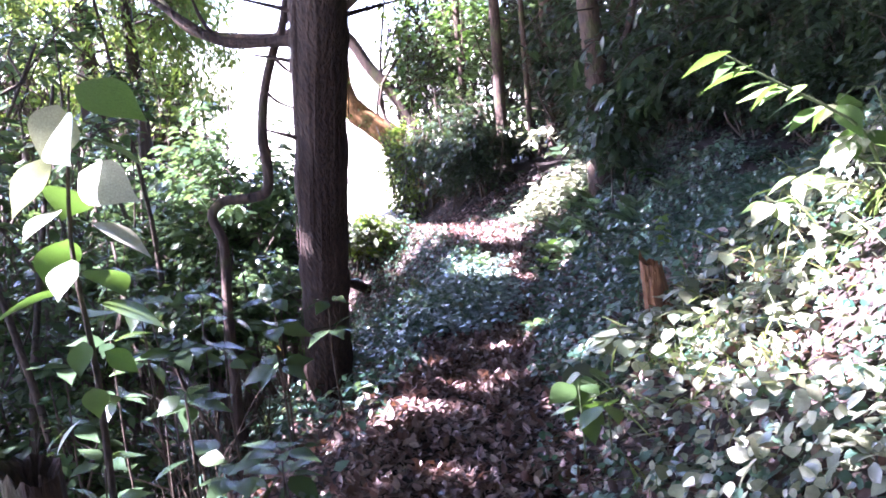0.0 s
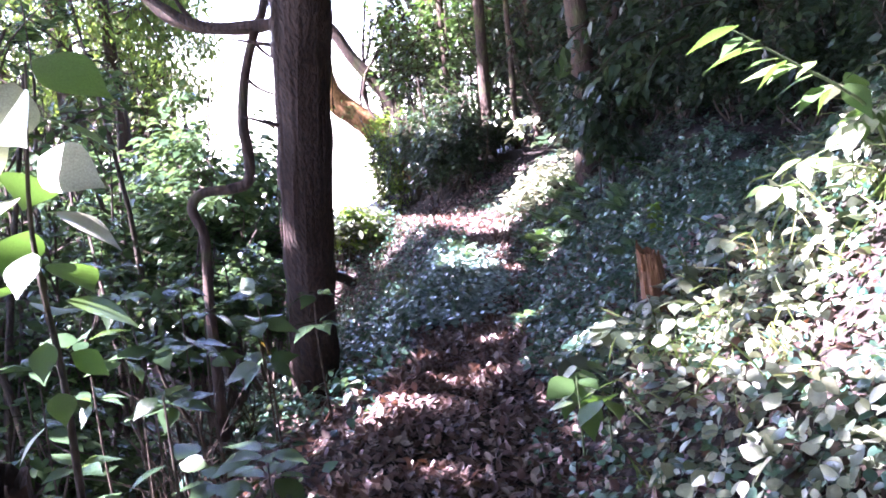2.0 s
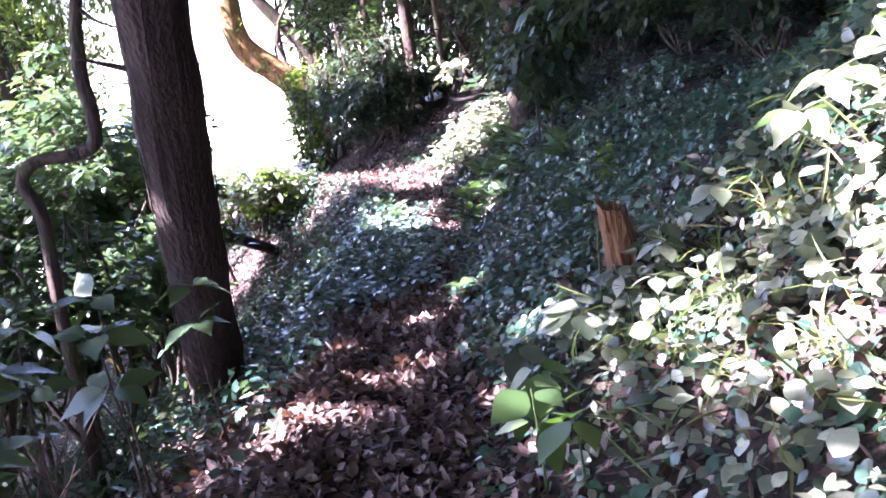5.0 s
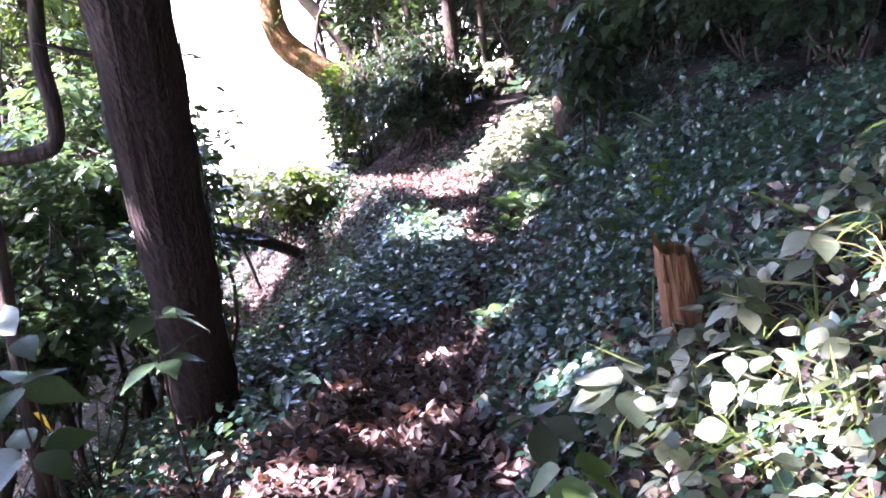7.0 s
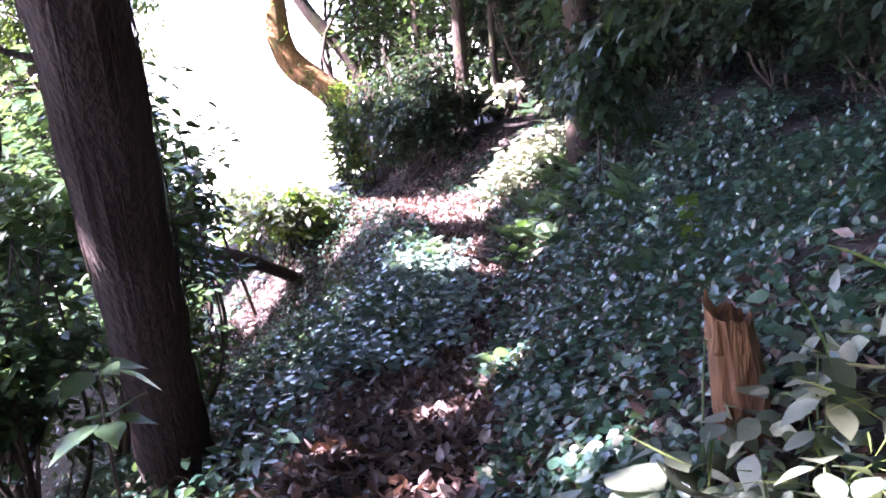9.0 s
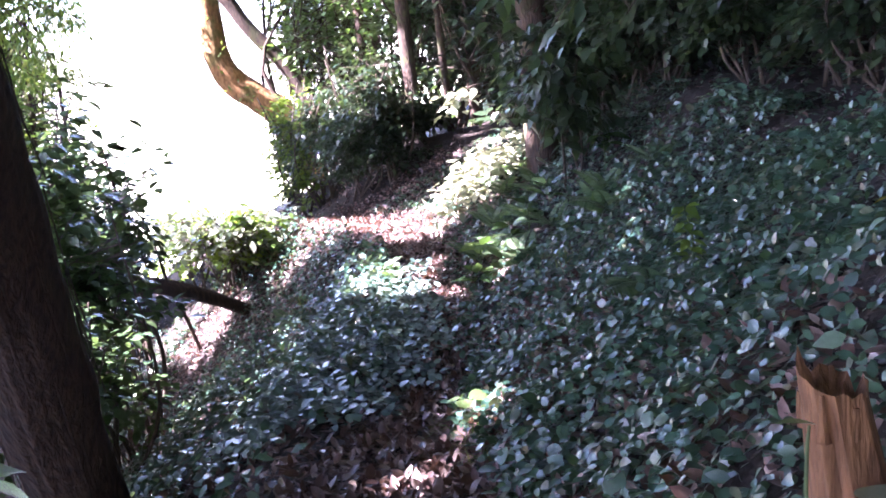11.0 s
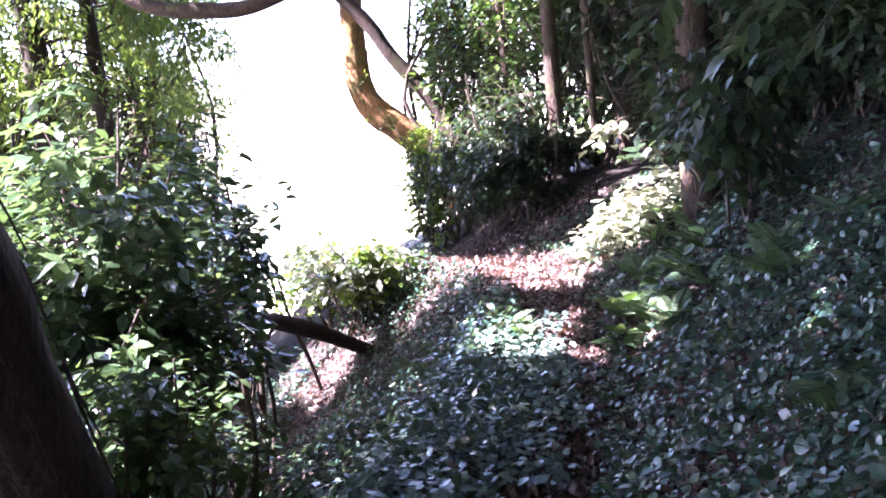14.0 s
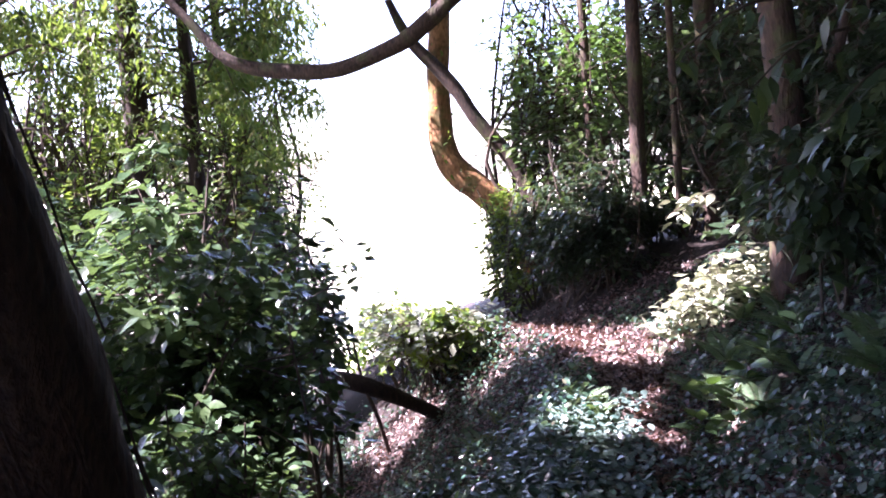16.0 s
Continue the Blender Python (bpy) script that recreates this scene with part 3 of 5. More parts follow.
# the limb that hangs across the opening
hang = tree("leaning_tree", "leaning tree with a long dark curved limb across the opening",
    [(1.75, 12.9, 0.2), (1.7, 12.9, 2.0), (1.6, 12.7, 4.6), (1.5, 12.5, 8.0)], [0.13, 0.12, 0.11, 0.05], BARK,
    [([(1.65, 12.8, 4.6), (0.6, 11.8, 4.2), (-0.35, 11.1, 3.35), (-0.9, 11, 2.94), (-1.13, 11, 2.76), (-1.48, 11, 2.54), (-2.07, 11, 2.36), (-2.66, 11, 2.38), (-3.14, 11, 2.49), (-3.42, 11, 2.72), (-3.7, 11, 3.05), (-4.5, 11.1, 3.9)], [0.10, 0.095, 0.09, 0.085, 0.085, 0.085, 0.08, 0.075, 0.065, 0.055, 0.045, 0.02])], seed=9)

# conifers and broadleaf trunks beyond the shrubs
def straight(x, y, r, lean, label, mat, seed, name="conifer", top=9.0):
    z = gz(x, y)
    return tree(name, label, [(x, y, z - 0.3), (x + 0.15 * lean, y, z + 1.6), (x + 0.4 * lean, y, z + 4), (x + lean, y, top)], [r * 1.25, r, r * 0.85, r * 0.3], mat, [([(x + 0.2 * lean, y, z + q), (x + 0.3 * c, y - 0.2, z + q + 0.35), (x + 0.6 * c, y - 0.3, z + q + 1.0)], [r * 0.3, r * 0.22, r * 0.08]) for q, c in ((1.9, 1), (2.6, -1), (3.2, 1))], sides=18, ridges=0.03, seed=seed)


straight(-5.62, 13.5, 0.235, -0.15, "straight conifer with brown bark beyond the shrubs", CEDAR, 11)
straight(-4.95, 13.7, 0.135, -0.1, "slim conifer with brown bark beyond the shrubs", CEDAR, 12)
straight(-6.6, 12.0, 0.12, -0.2, "slim conifer with brown bark beyond the shrubs", CEDAR, 13)
straight(-7.8, 16.0, 0.17, -0.2, "straight conifer with brown bark beyond the shrubs", CEDAR, 14)
straight(-6.3, 17.5, 0.14, 0.1, "slim conifer with brown bark beyond the shrubs", CEDAR, 18)
rg = np.random.default_rng(15)
for x, y in ((-5.65, 13.5), (-4.97, 13.7), (-6.6, 12.0)):  # dead side branches low on the conifers
    for i in range(7):
        z0, a = rg.uniform(1.2, 3.6), rg.choice((2.6, 3.4, 0.2, -0.5)) + rg.normal(0, 0.3)
        L = rg.uniform(0.6, 1.6)
        o = thing("dead_branch", (x, y, z0), "bare dead side branch on a conifer trunk", "branch", "dead branches")
        part("branch", tube("branch", [(x, y, z0), (x + 0.5 * L * math.cos(a), y + 0.5 * L * math.sin(a), z0 + 0.05), (x + L * math.cos(a), y + L * math.sin(a), z0 - 0.25 * L)], [0.03, 0.02, 0.006], BARK, 5, 4, 0.1, seed=i), o)
tree("slim_tree", "slim brown trunk rising behind the path", [(0.98, 12.6, gz(0.98, 12.6) - 0.2), (0.93, 12.6, 0.1), (0.875, 12.6, 1.35), (0.87, 12.6, 2.5), (0.8, 12.6, 6.5)], [0.11, 0.095, 0.088, 0.08, 0.05], BARK, [([(0.88, 12.6, 1.2), (1.05, 12.55, 1.5), (1.15, 12.5, 2.1)], [0.02, 0.014, 0.006]), ([(0.87, 12.6, 1.7), (0.65, 12.55, 2.0), (0.5, 12.5, 2.5)], [0.018, 0.012, 0.005])], sides=12, seed=21)
tree("bank_tree", "dark trunk with rough bark on the bank among evergreen leaves", [(1.9, 9.5, -0.2), (1.82, 9.5, 0.2), (1.81, 9.5, 1.0), (1.79, 9.5, 1.8), (1.72, 9.5, 2.5), (1.6, 9.6, 4.2), (1.5, 9.7, 7.5)], [0.21, 0.155, 0.14, 0.13, 0.12, 0.10, 0.04], BARK,
    [([(1.8, 9.5, 1.3), (2.15, 9.6, 1.9), (2.5, 9.7, 3.2)], [0.06, 0.05, 0.03])], sides=16, seed=22)
tree("old_tree", "thick old reddish-brown trunk high on the bank", [(4.05, 8.3, 0.7), (4.3, 8.3, 1.4), (4.5, 8.35, 2.4), (4.7, 8.5, 5.0), (4.8, 8.5, 9.0)], [0.46, 0.36, 0.31, 0.27, 0.1], CEDAR, [([(4.1, 8.1, 1.1), (3.75, 7.9, 1.05), (3.45, 7.7, 0.95)], [0.16, 0.1, 0.04]), ([(4.45, 8.3, 2.3), (3.9, 8.1, 2.9), (3.4, 7.9, 3.8)], [0.1, 0.07, 0.03])], sides=40, ridges=0.03, seed=23)
for i, (x, y, r) in enumerate(((2.6, 12.5, 0.07), (1.9, 13.5, 0.05), (3.4, 13.0, 0.09), (1.3, 12.3, 0.04), (4.8, 11.5, 0.10), (0.4, 14.0, 0.06), (2.9, 10.4, 0.045), (5.8, 10.0, 0.12), (1.0, 16.0, 0.08))):
    straight(x, y, r, (-1) ** i * 0.3, "slim dark trunk in the shade of the wood", BARK, 40 + i, "slim_tree", 8.0)
tree("bent_sapling", "thin crooked grey sapling beside the conifer", [(-1.19, 3.8, gz(-1.19, 3.8) - 0.05), (-1.17, 3.8, 0.4), (-1.155, 3.8, 0.7), (-1.15, 3.8, 0.87), (-1.19, 3.8, 1.0), (-1.13, 3.8, 1.07), (-0.99, 3.8, 1.08), (-0.90, 3.8, 1.11), (-0.88, 3.8, 1.22), (-0.89, 3.8, 1.36), (-0.875, 3.8, 1.5), (-0.84, 3.8, 1.66), (-0.78, 3.8, 1.82), (-0.71, 3.8, 2.0), (-0.6, 3.85, 2.7), (-0.5, 3.9, 3.6)],
    [0.032, 0.028, 0.026, 0.026, 0.026, 0.025, 0.025, 0.027, 0.028, 0.027, 0.025, 0.024, 0.022, 0.021, 0.016, 0.006], BARK, [([(-0.86, 3.8, 1.62), (-0.78, 3.76, 1.55), (-0.66, 3.72, 1.5)], [0.009, 0.006, 0.003]), ([(-0.8, 3.8, 1.78), (-0.72, 3.77, 1.7), (-0.62, 3.74, 1.66)], [0.010, 0.007, 0.004])], sides=10, seed=25, steps=6)
part("limb", tube("limb", [(-0.54, 3.5, 1.82), (-0.70, 3.6, 1.83), (-0.93, 3.65, 1.84), (-1.06, 3.66, 1.88), (-1.2, 3.68, 1.98), (-1.5, 3.75, 2.2)], [0.032, 0.027, 0.025, 0.022, 0.018, 0.008], CEDAR, 8, 6, 0.1, seed=2), conifer)
part("limb", tube("limb", [(-1.02, 3.66, 1.86), (-1.1, 3.7, 1.97), (-1.16, 3.75, 2.12)], [0.014, 0.010, 0.005], CEDAR, 6, 5, 0.1, seed=6), conifer)

# fallen limb lying down the slope
limb = thing("fallen_limb", (-0.98, 10.36, gz(-0.98, 10.36)), "dark fallen limb resting on the slope beside the path", "branch")
part("limb", tube("limb", [(-3.4, 9.8, -0.75), (-2.4, 9.9, -0.52), (-2.05, 9.95, -0.50), (-1.68, 10.0, -0.61), (-1.3, 10.2, -0.84), (-0.98, 10.36, -1.06), (-0.78, 10.3, -0.84)], [0.06, 0.074, 0.076, 0.075, 0.07, 0.062, 0.03], CEDAR, 10, 8, 0.1, seed=3), limb)
part("side_branch", tube("side_branch", [(-1.66, 10.5, -1.5), (-1.72, 10.3, -1.0), (-1.78, 10.05, -0.55), (-1.85, 10.0, 0.0)], [0.022, 0.02, 0.016, 0.008], BARK, 8, 5, 0.1, seed=4), limb)

# canopy crowns added for shade, each leaf mass belonging to the nearest of a few tall trees
CROWNS = [(-0.6, 4.6), (-3.5, 2.5), (-7.0, 5.0), (-5.5, 13.3), (-9.5, 10.0), (-1.4, 14.8), (1.0, 8.6), (4.5, 8.5), (0.0, 11.5), (3.5, 3.0), (1.5, -3.0), (-4.0, -3.0), (-11, 16), (5.0, 14.5), (-4.0, 9.0), (-8, 0), (7.5, 4.0), (6.5, -4.0), (8.5, 11.0)]
rg = np.random.default_rng(77)
N = 115000
P = np.stack([rg.uniform(-15, 11, N), rg.uniform(-9, 22, N), rg.uniform(5.2, 9.5, N)], 1)
P[:, 2] = np.maximum(P[:, 2], 2.3 + np.maximum(P[:, 1] - 3, 0) * 0.27 + rg.random(N) * 2.0)
holes = np.sin(P[:, 0] * 1.9 + 1.3 * np.sin(P[:, 1])) + np.sin(P[:, 1] * 2.3 + P[:, 2]) + np.sin(P[:, 0] * 4.7 - P[:, 1] * 3.9) * 0.8
# extra unseen leaves that keep stray sun off the bank
dense = np.stack([rg.uniform(-6, 1.5, 5500), rg.uniform(3, 10, 5500), rg.uniform(5.2, 8.5, 5500)], 1)
P = P[(holes > np.where(P[:, 0] > -7.5, -2.3, -1.45)) & shaded(P) & ~in_gap(P)]
P = np.vstack([P, dense[shaded(dense) & ~in_gap(dense)]])
own = np.argmin(np.hypot(P[:, None, 0] - np.array(CROWNS)[None, :, 0], P[:, None, 1] - np.array(CROWNS)[None, :, 1]), axis=1)
for i, (x, y) in enumerate(CROWNS):
    p = P[own == i]
    n = len(p)
    if n < 20:
        continue
    base = gz(x, y)
    t = thing("shade_tree", (x, y, base), "tall tree with a dense leafy crown, added out of view to shade the path", "tree", "canopy trees")
    if i in (1, 2, 4, 9, 10, 11, 12, 13, 15, 16, 17, 18):
        part("trunk", tube("trunk", [(x, y, base - 0.3), (x + 0.1, y, base + 3), (x, y, 8.5)], [0.2, 0.16, 0.06], BARK, 12, 8, 0.06, seed=i), t)
    ends = p[rg.choice(n, min(n, 26), replace=False)]
    runs = [([(x, y, rg.uniform(4.2, 6.2)), ((x + e[0]) / 2, (y + e[1]) / 2, e[2] * 0.9), e], [0.035, 0.02, 0.006]) for e in ends if shaded(np.array([[x, y, 5.2]]) + (e[None] - np.array([[x, y, 5.2]])) * np.linspace(0.1, 1, 9)[:, None]).all()]
    if runs:
        tagged(part("limb_mass", tubes("limb_mass", runs, BARK, 5), t), kind="stuff")
    part("crown", leaves("crown", p, rg.random(n) * 6.28, rg.normal(-0.15, 0.35, n), rg.normal(0, 0.3, n), rg.uniform(0.22, 0.40, n), SIMPLE, CANOPY, width=1.3), t)

# ---- shrubs down the slope ----
blue_green = "leafy evergreen shrub with glossy blue-green leaves on the slope"
for i, (x, y, top, sp, n, size) in enumerate((
        (-2.1, 7.4, 1.75, 0.95, 4200, 0.12), (-3.3, 7.0, 1.7, 1.1, 4200, 0.11), (-2.9, 5.6, 1.5, 0.8, 3600, 0.09), (-1.55, 6.9, 0.9, 0.6, 2400, 0.09),
        (-4.3, 8.8, 1.6, 1.2, 4000, 0.11), (-3.6, 8.6, 1.9, 0.9, 3600, 0.11), (-3.2, 12.2, 0.8, 0.65, 2200, 0.11), (-1.7, 5.2, 0.8, 0.5, 2000, 0.08),
        (-2.3, 4.3, 0.75, 0.6, 2200, 0.08), (-3.6, 5.2, 1.7, 0.9, 3000, 0.09), (-1.45, 6.1, 0.5, 0.45, 1600, 0.08), (-5.2, 10.5, 1.5, 1.3, 3400, 0.12),
        (-1.7, 7.9, -0.5, 0.4, 400, 0.09), (-4.8, 6.8, 1.8, 1.1, 3200, 0.10), (-1.9, 3.3, 0.35, 0.5, 1500, 0.08), (-6.5, 8.5, 2.1, 1.3, 3200, 0.11), (-3.0, 3.6, 1.2, 0.8, 2000, 0.09), (-4.2, 3.8, 2.0, 1.0, 2400, 0.1))):
    shrub("shrub", blue_green, x, y, top, sp, n, size, BROAD, OVATE, 6, 100 + i, low=0.5 if i in (0, 3, 7, 10) else 0.15, droop=-0.15)
shrub("shrub", "sunlit green shrub at the path's bend", -1.35, 11.0, 0.12, 0.8, 900, 0.11, HERB, OVATE, 9, 131, 0.5, droop=-0.1)
shrub("shrub", "pale green shrub with sunlit drooping leaves at the path's bend", -1.2, 11.0, 0.25, 0.5, 1200, 0.10, LIGHT, OVATE, 6, 132, droop=-0.3)
shrub("shrub", "low light green shrub beside the opening", -1.9, 11.8, 0.1, 0.6, 1300, 0.10, LIGHT, OVATE, 6, 133)
shrub("shrub", "low light green shrub beside the opening", -3.9, 12.4, 1.2, 0.9, 1200, 0.12, LIGHT, OVATE, 6, 134)

shrub("shrub", "tall dark-leaved shrub standing before the bright opening", -1.75, 8.6, 1.2, 0.5, 1000, 0.11, BROAD, FINE, 7, 135, 0.55, gap=False)
shrub("young_tree", "light green young tree behind the curved trunk", -0.6, 16.5, 5.4, 0.8, 1700, 0.16, LIGHT, SIMPLE, 6, 149, 0.1, BARK, "tree", group="young trees below the path")
# bright young growth below the conifers
for i, (x, y, top, sp, n) in enumerate(((-5.4, 14.9, 3.2, 1.2, 2000), (-6.4, 13.0, 4.0, 1.4, 2600), (-4.9, 15.8, 3.0, 0.8, 1300), (-7.6, 14.5, 4.2, 1.6, 2000), (-5.6, 17.5, 3.8, 1.5, 1700), (-8.5, 12.0, 3.6, 1.6, 1800), (-9.5, 16.0, 5.0, 2.0, 2000), (-7.0, 19.5, 4.5, 1.7, 1500), (-6.9, 15.2, 5.2, 1.5, 3400), (-5.9, 16.4, 4.6, 1.2, 2600), (-8.0, 13.2, 5.0, 1.5, 3000))):
    shrub("young_tree", "light green young tree, sunlit from behind, beyond the shrubs", x, y, top, sp, n, 0.15, LIGHT if i % 3 else NEEDLE, SIMPLE, 6, 150 + i, 0.3, BARK, "tree", group="young trees below the path")
rg = np.random.default_rng(160)
for i, (x, y) in enumerate(((-5.65, 13.5), (-4.97, 13.7), (-6.6, 12.0), (-7.8, 16.0), (-6.3, 17.5), (-4.9, 15.4))):  # hanging conifer sprays
    t = thing("conifer_spray", (x, y, 3.0), "hanging green sprays of a conifer", "branch", "conifer sprays")
    cen, runs = [], []
    for q in range(16):
        a, z0, L = rg.random() * 6.28, rg.uniform(1.8, 4.8), rg.uniform(0.7, 1.9)
        e = np.array((x + L * math.cos(a), y + L * math.sin(a), z0 - 0.25 * L))
        runs.append(([(x, y, z0), ((x + e[0]) / 2, (y + e[1]) / 2, z0 + 0.1), e], [0.022, 0.014, 0.004]))
        for u in np.linspace(0.35, 1, 6):
            cen.append(np.array((x, y, z0)) * (1 - u) + e * u)
    for run in runs:
        part("branch", tubes("branch", [run], BARK, 5), t)
    p = cloud(rg, 2400 if i < 2 else 4600, cen, 0.14)
    p = p[~in_gap(p)]
    n = len(p)
    part("needles", leaves("needles", p, rg.random(n) * 6.28, rg.normal(-0.7, 0.3, n), rg.normal(0, 0.5, n), rg.uniform(0.08, 0.17, n), SIMPLE, NEEDLE, width=0.55), t)

t = thing("conifer_spray", (-4.7, 13.7, 3.0), "hanging green sprays of a conifer", "branch", "conifer sprays")
cen = []
for q in range(12):
    z0, e = rg.uniform(2.3, 4.4), (rg.uniform(-3.9, -3.1), rg.uniform(12.6, 13.6))
    zt = z0 - rg.uniform(0.3, 0.7)
    part("branch", tubes("branch", [([(-4.7, 13.7, z0), ((-4.7 + e[0]) / 2, (13.7 + e[1]) / 2, z0 + 0.1), (e[0], e[1], zt)], [0.022, 0.014, 0.004])], BARK, 5), t)
    cen += [np.array((-4.7 + (e[0] + 4.7) * u, 13.7 + (e[1] - 13.7) * u, z0 + (zt - z0) * u)) for u in np.linspace(0.4, 1, 6)]
p = cloud(rg, 2600, cen, 0.15)
n = len(p)
part("needles", leaves("needles", p, rg.random(n) * 6.28, rg.normal(-0.8, 0.3, n), rg.normal(0, 0.5, n), rg.uniform(0.08, 0.17, n), SIMPLE, NEEDLE, width=0.6), t)

# ---- shrubs and small trees of the bank ----
dark_green = "dense dark evergreen shrub filling out the shade of the bank"
for i, (x, y, top, sp, n, size) in enumerate((
        (0.15, 11.7, 1.0, 0.6, 2300, 0.08), (0.5, 11.6, 1.25, 0.5, 2400, 0.08), (-0.35, 12.6, 1.15, 0.6, 1900, 0.08), (1.95, 11.6, 1.6, 0.5, 2000, 0.09), (0.3, 12.9, 1.7, 0.7, 1900, 0.09),
        (2.1, 9.5, 2.4, 0.8, 1900, 0.13), (3.1, 9.8, 2.8, 1.0, 2100, 0.13), (2.7, 11.2, 3.6, 1.2, 2200, 0.13), (4.4, 10.0, 3.6, 1.1, 1900, 0.13), (2.7, 10.5, 2.4, 0.8, 1800, 0.11),
        # many of these are added along the crest, dark leaves standing in for deep shade
        (2.95, 6.2, 2.1, 0.45, 2000, 0.09), (2.85, 7.5, 2.1, 0.45, 2000, 0.09), (3.2, 5.3, 2.3, 0.5, 2000, 0.09), (3.1, 6.9, 2.3, 0.5, 2000, 0.09), (2.55, 8.2, 2.0, 0.4, 1800, 0.09), (1.0, 12.1, 0.95, 0.4, 1500, 0.08), (3.5, 6.5, 2.6, 0.6, 2200, 0.11), (3.9, 5.4, 2.8, 0.8, 2200, 0.12), (2.9, 9.6, 2.6, 0.7, 2200, 0.11), (2.7, 8.7, 2.6, 0.7, 2600, 0.11), (3.5, 8.3, 2.9, 0.8, 2600, 0.11), (4.3, 7.2, 3.2, 0.9, 2600, 0.12), (2.2, 12.8, 3.4, 0.9, 2400, 0.12), (1.5, 13.3, 2.8, 0.8, 2200, 0.11), (3.0, 12.0, 3.2, 0.9, 2200, 0.12), (5.2, 8.0, 4.0, 1.2, 1900, 0.13), (3.9, 12.2, 4.4, 1.4, 2000, 0.14), (5.6, 11.5, 5.0, 1.6, 2000, 0.14), (5.4, 5.8, 4.2, 1.2, 1800, 0.13), (6.5, 9.0, 5.0, 1.6, 1800, 0.14), (6.6, 6.5, 5.0, 1.5, 1600, 0.14), (1.9, 12.3, 3.0, 1.0, 2000, 0.12))):
    shrub("evergreen_shrub", dark_green, x, y, top, sp, n, size, DARK, OVATE, 7, 200 + i, 0.12, droop=-0.4, group="evergreen shrubs on the bank")
for i, (x, y, top, sp, n) in enumerate(((-0.75, 13.3, 1.3, 0.45, 900), (-0.6, 12.6, 0.7, 0.4, 900), (-0.9, 14.0, 1.4, 0.5, 900))):
    shrub("vine_curtain", "bright yellow-green creepers hanging at the edge of the opening", x, y, top, sp, n, 0.09, LIGHT, OVATE, 5, 230 + i, 0.05, category="creeper", group="creepers", gap=True)
for i, (x, y, top, sp, n) in enumerate(((0.1, 14.6, 4.2, 1.1, 2200), (0.9, 13.8, 3.9, 1.0, 2200), (1.6, 15.0, 4.6, 1.3, 2200), (0.0, 16.8, 5.2, 1.5, 2000), (2.4, 14.0, 5.0, 1.3, 2000), (1.6, 18.0, 6.0, 1.8, 2000), (3.8, 15.5, 6.0, 1.6, 1800), (5.0, 13.5, 6.0, 1.6, 1600))):
    shrub("broadleaf_tree", "slim broadleaf tree with light green leaves behind the bank", x, y, top, sp, n, 0.14, FRESH if i < 5 else BROAD, SIMPLE, 6, 250 + i, 0.25, BARK, "tree", droop=-0.2, group="broadleaf trees behind the bank")

for x, y, top, sp, n in ((2.1, 9.3, 2.3, 0.45, 520), (2.6, 11.9, 2.5, 0.5, 650), (1.75, 8.0, 1.3, 0.35, 360), (2.4, 8.6, 1.9, 0.5, 620), (3.4, 8.7, 2.3, 0.6, 700)):
    shrub("evergreen_shrub", dark_green, x, y, top, sp, n, 0.13, DARK, FINE, 5, int(900 + 10 * x), 0.45, droop=-0.5, group="evergreen shrubs on the bank")
# a low dense crown added above the view to keep skylight off the bank
rg = np.random.default_rng(290)
et = thing("shade_evergreen", (5.3, 6.3, gz(5.3, 6.3)), "spreading evergreen tree with a low dense crown, added to darken the bank", "tree")
part("trunk", tube("trunk", [(5.3, 6.3, gz(5.3, 6.3) - 0.3), (5.2, 6.4, 3.0), (4.9, 6.6, 4.6)], [0.22, 0.18, 0.08], BARK, 14, 8, 0.07, seed=2), et)
for a in range(9):
    e = (5.1 + 2.9 * math.cos(a * 0.7), 6.5 + 3.6 * math.sin(a * 0.7), 4.2)
    part("limb", tube("limb", [(5.2, 6.4, 3.2), ((5.2 + e[0]) / 2, (6.4 + e[1]) / 2, 4.1), e], [0.07, 0.05, 0.015], BARK, 7, 5, 0.1, seed=a), et)
p = np.stack([rg.uniform(2.9, 8.0, 32000), rg.uniform(2.8, 12.5, 32000), rg.uniform(2.9, 5.0, 32000)], 1)
p = p[(((p[:, 0] - 5.2) / 3.1) ** 2 + ((p[:, 1] - 7.2) / 4.8) ** 2 < 1) & shaded(p)]
n = len(p)
part("crown", leaves("crown", p, rg.random(n) * 6.28, rg.normal(-0.3, 0.35, n), rg.normal(0, 0.35, n), rg.uniform(0.16, 0.30, n), SIMPLE, CANOPY, width=1.2), et)

